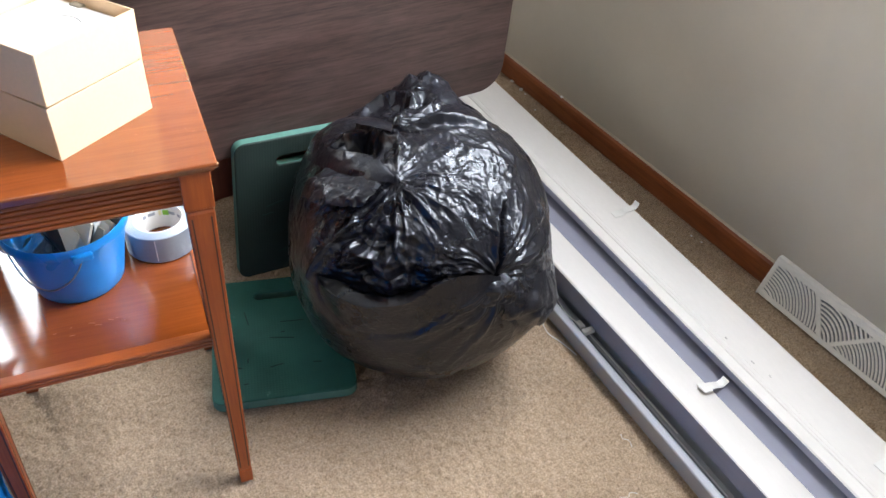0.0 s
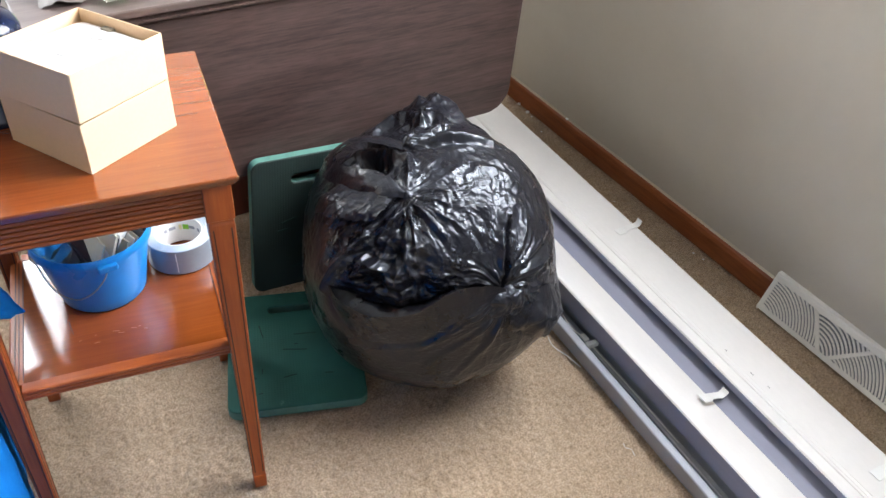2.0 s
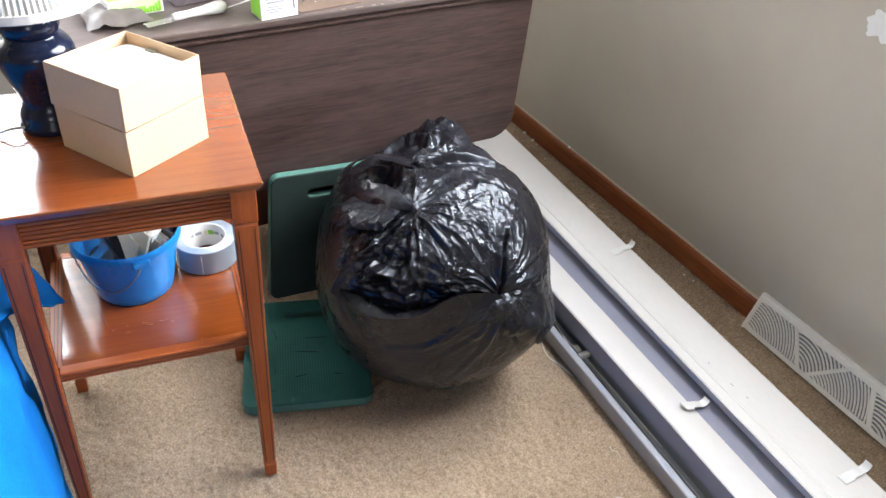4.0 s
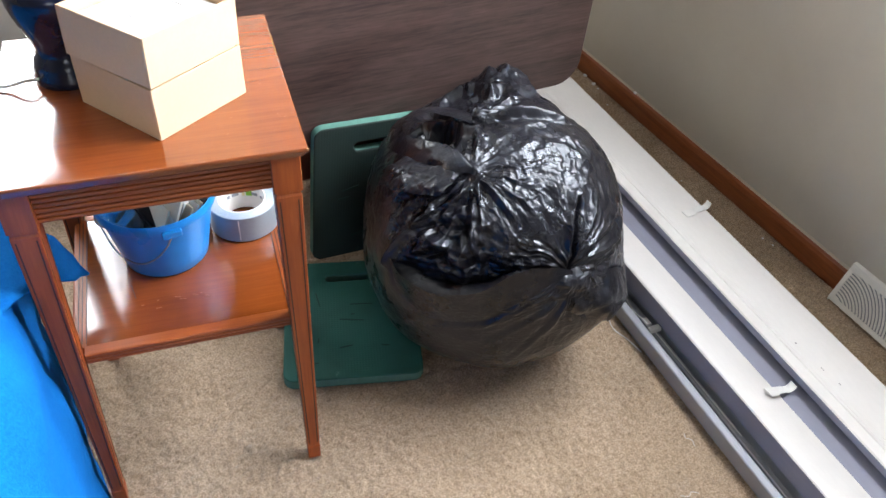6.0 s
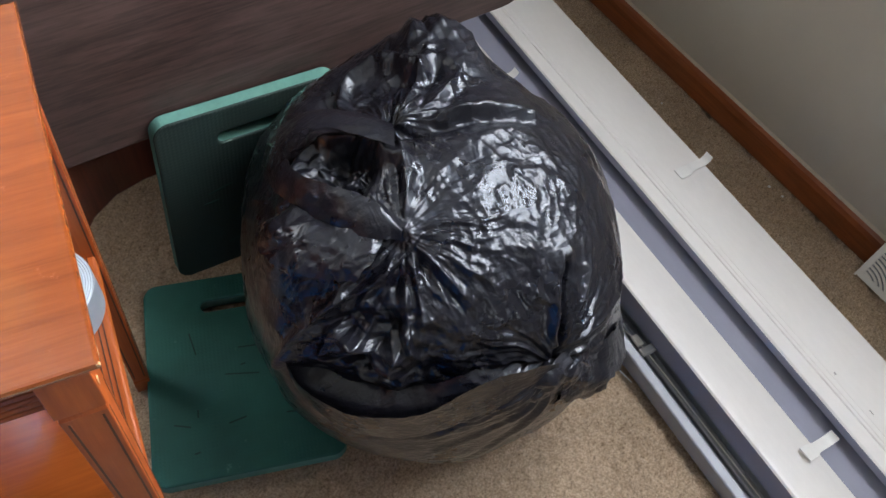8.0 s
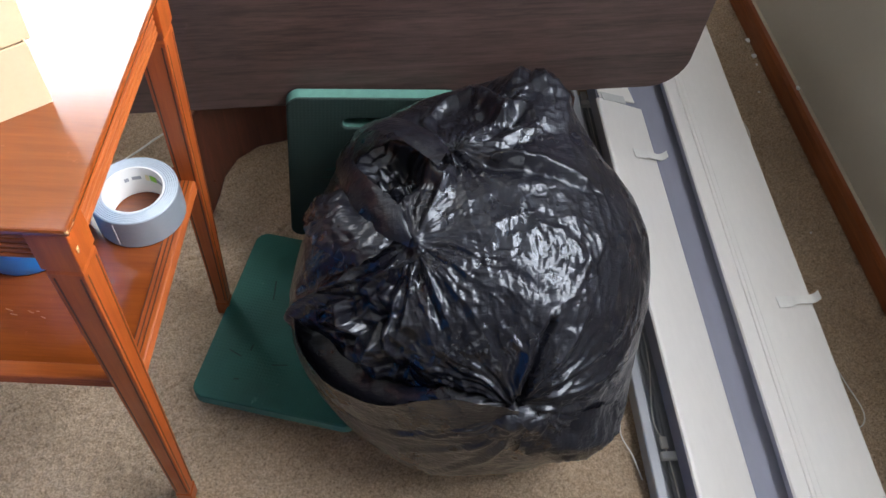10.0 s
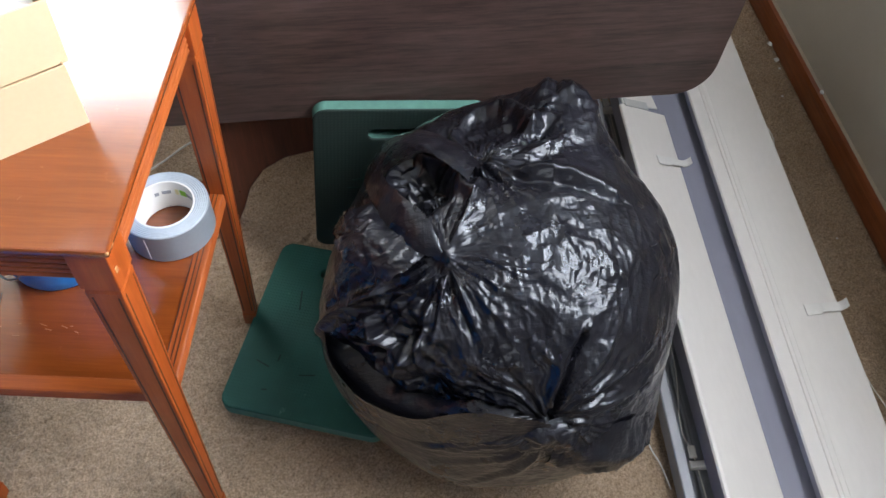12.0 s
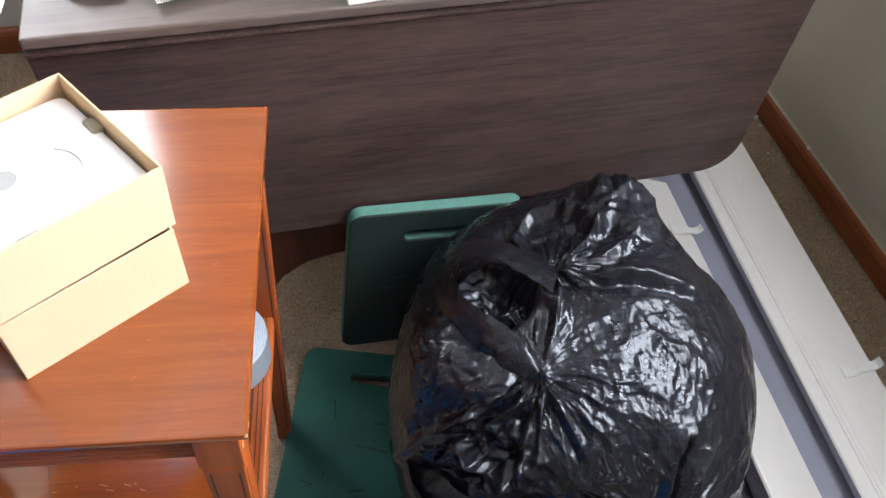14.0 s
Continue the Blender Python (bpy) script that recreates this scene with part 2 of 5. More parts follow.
def block(sx, sy, sz, at=(0, 0, 0), bevel=0.0, seg=2, bm=None, rot=None, mat=0):
    bm = bm or bmesh.new()
    r = bmesh.ops.create_cube(bm, size=1)
    vs = r["verts"]
    bmesh.ops.scale(bm, vec=(sx, sy, sz), verts=vs)
    fs = {f for v in vs for f in v.link_faces}
    if bevel:
        es = list({e for v in vs for e in v.link_edges})
        b = bmesh.ops.bevel(bm, geom=es, offset=bevel, segments=seg, profile=0.5, affect="EDGES")
        fs = {f for f in bm.faces if f.is_valid and (f in fs or f in b["faces"])}
        vs = list({v for f in fs for v in f.verts})
    if rot is not None:
        bmesh.ops.transform(bm, matrix=rot, verts=vs)
    bmesh.ops.translate(bm, vec=at, verts=vs)
    for f in fs:
        if f.is_valid:
            f.material_index = mat
    return bm


def lathe(profile, seg=48, bm=None, wobble=0.0, flutes=0, mat=0):
    """Turn (radius, height) pairs round z; a radius of 0 closes an end."""
    bm = bm or bmesh.new()
    rings = []
    for r, z in profile:
        if r <= 1e-6:
            rings.append([bm.verts.new((0, 0, z))])
            continue
        ring = []
        for k in range(seg):
            a = 2 * math.pi * k / seg
            rr = r * (1 + wobble * (math.cos(flutes * a) if flutes else 0))
            ring.append(bm.verts.new((rr * math.cos(a), rr * math.sin(a), z)))
        rings.append(ring)
    for a, b in zip(rings, rings[1:]):
        for k in range(seg):
            q = [a[k % len(a)], a[(k + 1) % len(a)], b[(k + 1) % len(b)], b[k % len(b)]]
            q = list(dict.fromkeys(q))
            if len(q) > 2:
                bm.faces.new(q).material_index = mat
    return bm


def tube(points, r, seg=8, bm=None, taper=None):
    bm = bm or bmesh.new()
    pts = [Vector(p) for p in points]
    rings = []
    for i, p in enumerate(pts):
        d = (pts[min(i + 1, len(pts) - 1)] - pts[max(i - 1, 0)]).normalized()
        up = Vector((0, 0, 1)) if abs(d.z) < 0.95 else Vector((1, 0, 0))
        u = d.cross(up).normalized()
        w = u.cross(d)
        k = r * (taper[i] if taper else 1)
        rings.append([bm.verts.new(p + k * (math.cos(a) * u + math.sin(a) * w)) for a in [2 * math.pi * j / seg for j in range(seg)]])
    for a, b in zip(rings, rings[1:]):
        for k in range(seg):
            bm.faces.new((a[k], a[(k + 1) % seg], b[(k + 1) % seg], b[k]))
    bm.faces.new(rings[0][::-1])
    bm.faces.new(rings[-1])
    return bm


def spline(points, steps=8):
    """A smooth line through the given points."""
    p = [Vector(q) for q in points]
    p = [2 * p[0] - p[1]] + p + [2 * p[-1] - p[-2]]
    out = []
    for a, b, c, d in zip(p, p[1:], p[2:], p[3:]):
        for k in range(steps):
            t = k / steps
            out.append(0.5 * (2 * b + (c - a) * t + (2 * a - 5 * b + 4 * c - d) * t * t + (3 * b - a - 3 * c + d) * t ** 3))
    return out + [p[-2]]


def extrude_outline(outline, depth, bm=None, bevel=0.0, mat=0):
    """A plate: the outline in x and y, from z = 0 to depth."""
    bm = bm or bmesh.new()
    f = bm.faces.new([bm.verts.new((x, y, 0)) for x, y in outline])
    f.material_index = mat
    g = bmesh.ops.extrude_face_region(bm, geom=[f])
    vs = [v for v in g["geom"] if isinstance(v, bmesh.types.BMVert)]
    bmesh.ops.translate(bm, vec=(0, 0, depth), verts=vs)
    bmesh.ops.recalc_face_normals(bm, faces=bm.faces)
    if bevel:
        es = [e for e in bm.edges if abs(e.verts[0].co.z - e.verts[1].co.z) < 1e-6 and len(e.link_faces) == 2]
        bmesh.ops.bevel(bm, geom=es, offset=bevel, segments=2, profile=0.5, affect="EDGES")
    return bm


def prism(section, y0, y1, bm=None, mats=None, cuts=1):
    """A long profile: the section in x and z, from y0 to y1. mats: a material index for each side."""
    bm = bm or bmesh.new()
    n = len(section)
    rows = [[bm.verts.new((x, y0 + (y1 - y0) * k / cuts, z)) for x, z in section] for k in range(cuts + 1)]
    for a, b in zip(rows, rows[1:]):
        for k in range(n):
            f = bm.faces.new((a[k], a[(k + 1) % n], b[(k + 1) % n], b[k]))
            f.material_index = mats[k] if mats else 0
    bm.faces.new(rows[0][::-1])
    bm.faces.new(rows[-1])
    bmesh.ops.recalc_face_normals(bm, faces=bm.faces)
    return bm


def rounded(w, h, r, seg=6, corners=(1, 1, 1, 1)):
    """A rectangle's outline about its middle, its corners rounded: lower left, lower right, upper right, upper left."""
    out = []
    for (sx, sy, a0), on in zip(((-1, -1, 180), (1, -1, 270), (1, 1, 0), (-1, 1, 90)), corners):
        k = r * on if on else 0.0005
        cx, cy = sx * (w / 2 - k), sy * (h / 2 - k)
        out += [(cx + k * math.cos(radians(a0 + 90 * i / seg)), cy + k * math.sin(radians(a0 + 90 * i / seg))) for i in range(seg + 1)]
    return out


# ---- the room ----
EAST = 0.017
ROOM = dict(x0=-6.2, x1=EAST, y0=-6.20, y1=1.45, h=2.42)


def fine_floor():
    xs = np.concatenate([np.arange(ROOM["x0"] - 0.1, -1.81, 0.1), np.arange(-1.8, 0.0, 0.0045), [0.0, 0.1]])
    ys = np.concatenate([np.arange(ROOM["y0"] - 0.1, -0.8, 0.1), np.arange(-0.8, 1.2, 0.0045), [1.25, 1.4, ROOM["y1"] + 0.1]])
    nx, ny = len(xs), len(ys)
    rng = np.random.default_rng(4)
    z = rng.uniform(-0.0075, 0.0025, (ny, nx))
    soft = (z + np.roll(z, 1, 0) + np.roll(z, 1, 1) + np.roll(np.roll(z, 1, 0), 1, 1)) / 4
    z = 0.35 * z + 0.95 * soft
    X, Y = np.meshgrid(xs, ys)
    X = X + rng.uniform(-0.001, 0.001, X.shape)
    Y = Y + rng.uniform(-0.001, 0.001, Y.shape)
    co = np.stack([X, Y, z], -1).reshape(-1, 3)
    i = np.arange(nx * ny).reshape(ny, nx)
    q = np.stack([i[:-1, :-1], i[:-1, 1:], i[1:, 1:], i[1:, :-1]], -1).reshape(-1, 4)
    me = bpy.data.meshes.new("floor")
    me.from_pydata(co.tolist(), [], q.tolist())
    me.materials.append(CARPET)
    me.shade_smooth()
    ob = new("floor", me)
    tagged(ob, "beige cut-pile carpet covering the whole floor", "carpet", kind="structure")


fine_floor()


def wall_with_opening(name, axis, at, a0, a1, holes, label, thick=0.12):
    """A wall across x (axis 'y') or y (axis 'x'), with openings (a, b, z0, z1) cut through."""
    bm = bmesh.new()
    cuts = sorted({a0, a1, *[h[0] for h in holes], *[h[1] for h in holes]})
    for p, q in zip(cuts, cuts[1:]):
        zs = [(0, ROOM["h"])]
        for ha, hb, z0, z1 in holes:
            if ha <= p and q <= hb:
                zs = [(0, z0), (z1, ROOM["h"])]
        for z0, z1 in zs:
            size, mid = (q - p, z1 - z0), ((p + q) / 2, (z0 + z1) / 2)
            if axis == "y":
                block(size[0], thick, size[1], (mid[0], at + thick / 2 * (1 if at > 0 else -1), mid[1]), bm=bm)
            else:
                block(thick, size[0], size[1], (at + thick / 2 * (1 if at >= 0 else -1), mid[0], mid[1]), bm=bm)
    solid(name, bm, WALL, label=label, category="wall", kind="structure")


BACK_WINDOW = (-2.55, -1.38, 0.88, 2.34)
EAST_WINDOW = (-0.79, 0.51, 1.02, 2.18)
# unseen opening, added to go with the south fill light
FILL_WINDOW = (-2.90, -1.30, 0.85, 2.10)
wall_with_opening("wall_east", "x", EAST, ROOM["y0"] - 0.12, ROOM["y1"] + 0.12, [EAST_WINDOW], "greige painted wall with patched spots below the window")
# extra thickness added out of view to keep window light off the east corner
wall_with_opening("wall_north", "y", ROOM["y1"], ROOM["x0"], EAST, [BACK_WINDOW], "unseen greige wall, thickened round its window to block slanting light", 0.66)
wall_with_opening("wall_south", "y", ROOM["y0"], ROOM["x0"], EAST, [FILL_WINDOW], "greige painted wall with an added window for fill light")
wall_with_opening("wall_west", "x", ROOM["x0"], ROOM["y0"] - 0.12, ROOM["y1"] + 0.12, [], "greige painted wall")
solid("ceiling", block(6.8, 8.2, 0.1, (-3.1, -2.4, ROOM["h"] + 0.05)), PLASTER, label="plain white ceiling", category="ceiling", kind="structure")
solid("ground", block(80, 80, 0.1, (0, 0, -0.45)), plain("lawn", (0.05, 0.085, 0.03), 0.9, vary=0.4, big=2), label="plain lawn outside the window", category="ground", kind="structure")


def window(name, hole, y, label, side=False):
    a, b, z0, z1 = hole
    at = pose(y, (a + b) / 2, z0, 0, 0, 90) if side else pose((a + b) / 2, y, z0)
    w = thing(name, at, label, "window", kind="structure")
    W, Hh, t = b - a, z1 - z0, 0.045
    for nm, sx, sz, at in (("window_frame", t, Hh, (-W / 2 + t / 2, 0, Hh / 2)), ("window_frame", t, Hh, (W / 2 - t / 2, 0, Hh / 2)),
                           ("window_frame", W - 2 * t, t, (0, 0, t / 2)), ("window_frame", W - 2 * t, t, (0, 0, Hh - t / 2)),
                           ("mullion", W - 2 * t, t, (0, 0, Hh / 2))):
        part(nm, block(sx, 0.06, sz, at, 0.004), WHITE, w)
    part("window_sill", block(W + 0.1, 0.14, 0.025, (0, (0.09 if y > 0 else -0.09) if side else (-0.07 if y > 0 else 0.07), -0.012), 0.005), WHITE, w)
    for k in (0.27, 0.73):
        g = part("pane", block(W - 2 * t, 0.004, Hh / 2 - 1.5 * t, (0, 0, Hh * k)), PANE, w)
        g.visible_shadow = False


window("window_1", BACK_WINDOW, ROOM["y1"] + 0.62, "unseen white-framed window added for fill light above the table")
window("window_3", EAST_WINDOW, EAST + 0.06, "white-framed window without its blind, letting daylight in", True)
window("fill_window", FILL_WINDOW, ROOM["y0"] - 0.06, "unseen white-framed window added for fill light")


def baseboard(name, x, y, rz, length, label):
    sec = [(0, 0), (-0.011, 0), (-0.012, 0.004), (-0.012, 0.046), (-0.009, 0.056), (-0.004, 0.062), (0, 0.063)]
    bm = prism(sec, 0, length, cuts=1)
    solid(name, bm, TRIM, pose(x, y, 0, 0, 0, rz), label, "baseboard", kind="structure")


baseboard("baseboard", EAST - 0.0005, -0.052, 0, 1.49, "reddish-brown stained wooden baseboard against the carpet")
baseboard("baseboard", EAST - 0.0005, -6.19, 0, 5.65, "reddish-brown stained wooden baseboard")
baseboard("baseboard", -0.02, 1.4495, 90, 4.7, "reddish-brown stained wooden baseboard")
solid("caulk_line", prism([(0, 0), (-0.005, 0), (0, 0.004)], -0.05, 1.43), plain("caulk", (0.42, 0.36, 0.28), 0.7), pose(EAST - 0.0005, 0, 0.0625),
      "thin pale caulk line along the top of the baseboard", "trim", kind="structure")


# ---- the rubbish bag ----
BAG_C, BAG_A, BAG_E, BAG_TURN = np.array((-0.741, 0.216, 0.236)), np.array((0.240, 0.264, 0.238)), 2.375, -0.434


def bag_level(p):
    """1 on the bag's plain stuffed form, less inside."""
    d = p - BAG_C
    c, s = math.cos(BAG_TURN), math.sin(BAG_TURN)
    q = np.stack([d[..., 0] * c + d[..., 1] * s, -d[..., 0] * s + d[..., 1] * c, d[..., 2]], -1) / BAG_A
    k = 1 - 0.132 * np.clip(-q[..., 2], 0, 1.2) ** 2
    return ((np.abs(q[..., 0]) / k) ** BAG_E + (np.abs(q[..., 1]) / k) ** BAG_E + np.abs(q[..., 2]) ** BAG_E) ** (1 / BAG_E)


def on_bag(p):
    p = np.asarray(p, float)
    for _ in range(4):
        p = BAG_C + (p - BAG_C) / bag_level(p)[..., None]
    return p


def lattice(shape_seed, p, cell):
    """Smooth random field over points p, with features about one cell wide."""
    rng = np.random.default_rng(shape_seed)
    N = 32
    g = rng.uniform(-1, 1, (N, N, N))
    q = p / cell + 100.0
    i = np.floor(q).astype(int)
    f = q - i
    f = f * f * f * (f * (f * 6 - 15) + 10)
    out = 0
    for dx in (0, 1):
        for dy in (0, 1):
            for dz in (0, 1):
                w = (f[..., 0] if dx else 1 - f[..., 0]) * (f[..., 1] if dy else 1 - f[..., 1]) * (f[..., 2] if dz else 1 - f[..., 2])
                out = out + w * g[(i[..., 0] + dx) % N, (i[..., 1] + dy) % N, (i[..., 2] + dz) % N]
    return out


def ridged(seed, p, cell):
    return 1 - 2 * np.abs(lattice(seed, p, cell))


def facets(seed, p, cell, count_cells=14):
    """Crumple: distance between the two nearest of a jittered set of points, sharp along the creases."""
    rng = np.random.default_rng(seed)
    N = count_cells
    jit = rng.uniform(0, 1, (N, N, N, 3))
    hgt = rng.uniform(-1, 1, (N, N, N, 3))
    q = p / cell + 50.0
    i = np.floor(q).astype(int)
    best = np.full(p.shape[:-1], 9.0)
    tilt = np.zeros(p.shape[:-1])
    for dx in (-1, 0, 1):
        for dy in (-1, 0, 1):
            for dz in (-1, 0, 1):
                j = (i + (dx, dy, dz))
                k = j % N
                c = j + jit[k[..., 0], k[..., 1], k[..., 2]]
                v = q - c
                d = (v * v).sum(-1)
                t = (v * hgt[k[..., 0], k[..., 1], k[..., 2]]).sum(-1)
                near = d < best
                best = np.where(near, d, best)
                tilt = np.where(near, t, tilt)
    return np.sqrt(best) - 0.5, tilt


def pleats(seed, p, cell, count=3):
    """Flat facets that meet in sharp creases: bent triangle waves laid across one another."""
    rng = np.random.default_rng(seed)
    out = np.zeros(len(p))
    for k in range(count):
        d = rng.normal(size=3)
        d /= np.linalg.norm(d)
        c = cell * rng.uniform(0.7, 1.4)
        x = (p @ d) / c + 0.9 * lattice(seed + 7 * k + 1, p, cell * 1.3) + rng.uniform(0, 1)
        out += (4 * np.abs(x - np.floor(x) - 0.5) - 1) * c / cell
    return out / count


def along(p, line, normal):
    """For each point: distance to a line on the bag, signed side of it, and how far along it lies (0 to 1)."""
    best = np.full(len(p), 9.0)
    side, run = np.zeros(len(p)), np.zeros(len(p))
    n = len(line) - 1
    for k in range(n):
        a, b = line[k], line[k + 1]
        ab = b - a
        t = np.clip(((p - a) @ ab) / (ab @ ab), 0, 1)
        v = p - (a + t[:, None] * ab)
        d = np.sqrt((v * v).sum(1))
        s = (np.cross(ab / np.linalg.norm(ab), normal) * v).sum(1)
        near = d < best
        best, side, run = np.where(near, d, best), np.where(near, s, side), np.where(near, (k + t) / n, run)
    return best, np.sign(side) * best, run


def sstep(x, a, b):
    t = np.clip((x - a) / (b - a), 0, 1)
    return t * t * (3 - 2 * t)


def bag_line(points, steps=5):
    return on_bag(np.array([tuple(v) for v in spline(points, steps)]))


# lines that the film is gathered, folded and torn along
SKIRT = bag_line([(-1.005, 0.11, 0.33), (-0.972, 0.066, 0.306), (-0.93, 0.02, 0.303), (-0.874, -0.009, 0.318), (-0.82, -0.017, 0.345), (-0.77, -0.022, 0.342), (-0.731, -0.026, 0.326)])
POUCH_ARCH = bag_line([(-1.008, 0.12, 0.315), (-0.975, 0.108, 0.378), (-0.932, 0.096, 0.424), (-0.89, 0.085, 0.447), (-0.862, 0.092, 0.456)])
POCKET = bag_line([(-0.845, 0.115, 0.474), (-0.872, 0.160, 0.475), (-0.905, 0.200, 0.462), (-0.918, 0.245, 0.452), (-0.895, 0.285, 0.46), (-0.855, 0.283, 0.476), (-0.82, 0.24, 0.488), (-0.806, 0.20, 0.492)])
BAND = bag_line([(-0.862, 0.31, 0.466), (-0.83, 0.25, 0.486), (-0.803, 0.196, 0.492), (-0.825, 0.15, 0.486), (-0.845, 0.108, 0.476)])
STAR = bag_line([(-0.79, 0.25, 0.492), (-0.73, 0.225, 0.494), (-0.677, 0.214, 0.49), (-0.616, 0.19, 0.476)])
CREASE = bag_line([(-0.690, 0.022, 0.418), (-0.703, 0.006, 0.403), (-0.719, -0.014, 0.368), (-0.731, -0.026, 0.326)])
LOOP = bag_line([(-0.80, 0.27, 0.49), (-0.815, 0.33, 0.472), (-0.775, 0.375, 0.455), (-0.73, 0.36, 0.468), (-0.705, 0.31, 0.485)])
SKIRT_FOLDS = [bag_line([(-0.733, -0.028, 0.31), (-0.79, -0.03, 0.285), (-0.86, -0.015, 0.24), (-0.93, 0.03, 0.22)]),
               bag_line([(-0.735, -0.03, 0.295), (-0.79, -0.03, 0.25), (-0.86, -0.012, 0.195)]),
               bag_line([(-0.732, -0.03, 0.29), (-0.77, -0.032, 0.22), (-0.82, -0.02, 0.15)]),
               bag_line([(-0.715, -0.03, 0.30), (-0.66, -0.03, 0.25), (-0.60, 0.0, 0.22)]),
               bag_line([(-0.715, -0.028, 0.315), (-0.64, -0.01, 0.33), (-0.56, 0.06, 0.33), (-0.51, 0.16, 0.30)])]
# folds drawn out from the knots: line, height, width
DRAPES = [(bag_line([(-0.844, 0.102, 0.458), (-0.876, 0.049, 0.417), (-0.890, -0.005, 0.330)]), 0.008, 0.0060), (bag_line([(-0.841, 0.101, 0.459), (-0.861, 0.044, 0.421), (-0.868, 0.010, 0.381)]), 0.007, 0.0050),
          (bag_line([(-0.835, 0.100, 0.460), (-0.821, 0.056, 0.443), (-0.807, 0.016, 0.420)]), 0.006, 0.0050), (bag_line([(-0.880, 0.095, 0.442), (-0.921, 0.088, 0.413), (-0.972, 0.093, 0.351)]), 0.008, 0.0070),
          (bag_line([(-0.834, 0.106, 0.462), (-0.761, 0.119, 0.476), (-0.706, 0.135, 0.479)]), 0.0022, 0.0060), (bag_line([(-0.835, 0.094, 0.458), (-0.786, 0.038, 0.441), (-0.764, 0.004, 0.420)]), 0.0035, 0.0055)]
DRAPES += [(bag_line([(-0.774, 0.248, 0.484), (-0.716, 0.300, 0.479), (-0.660, 0.350, 0.462)]), 0.012, 0.0090), (bag_line([(-0.775, 0.244, 0.484), (-0.710, 0.255, 0.484), (-0.643, 0.296, 0.470)]), 0.010, 0.0080),
           (bag_line([(-0.783, 0.235, 0.484), (-0.806, 0.171, 0.480), (-0.843, 0.108, 0.461)]), 0.009, 0.0060), (bag_line([(-0.729, -0.041, 0.363), (-0.674, -0.008, 0.396), (-0.632, 0.046, 0.422)]), 0.0045, 0.0050),
           (bag_line([(-0.723, -0.041, 0.361), (-0.644, -0.012, 0.370), (-0.581, 0.043, 0.368)]), 0.006, 0.0060), (bag_line([(-0.725, -0.040, 0.350), (-0.630, -0.020, 0.340), (-0.550, 0.040, 0.325)]), 0.006, 0.0070)]
DRAPES += [(bag_line([(-0.748, -0.047, 0.350), (-0.811, -0.042, 0.327), (-0.896, -0.015, 0.258)]), 0.0045, 0.0060), (bag_line([(-0.748, -0.047, 0.335), (-0.811, -0.045, 0.290), (-0.890, -0.020, 0.220)]), 0.0045, 0.0060)]
# gathers: place, reach, depth of the pucker, height of its rays, number of rays
GATHERS = [((-0.845, 0.115, 0.470), 0.110, 0.009, 0.0011, 17), ((-0.731, -0.027, 0.324), 0.120, 0.007, 0.0024, 15),
           ((-0.785, 0.250, 0.492), 0.085, 0.009, 0.0030, 10)]


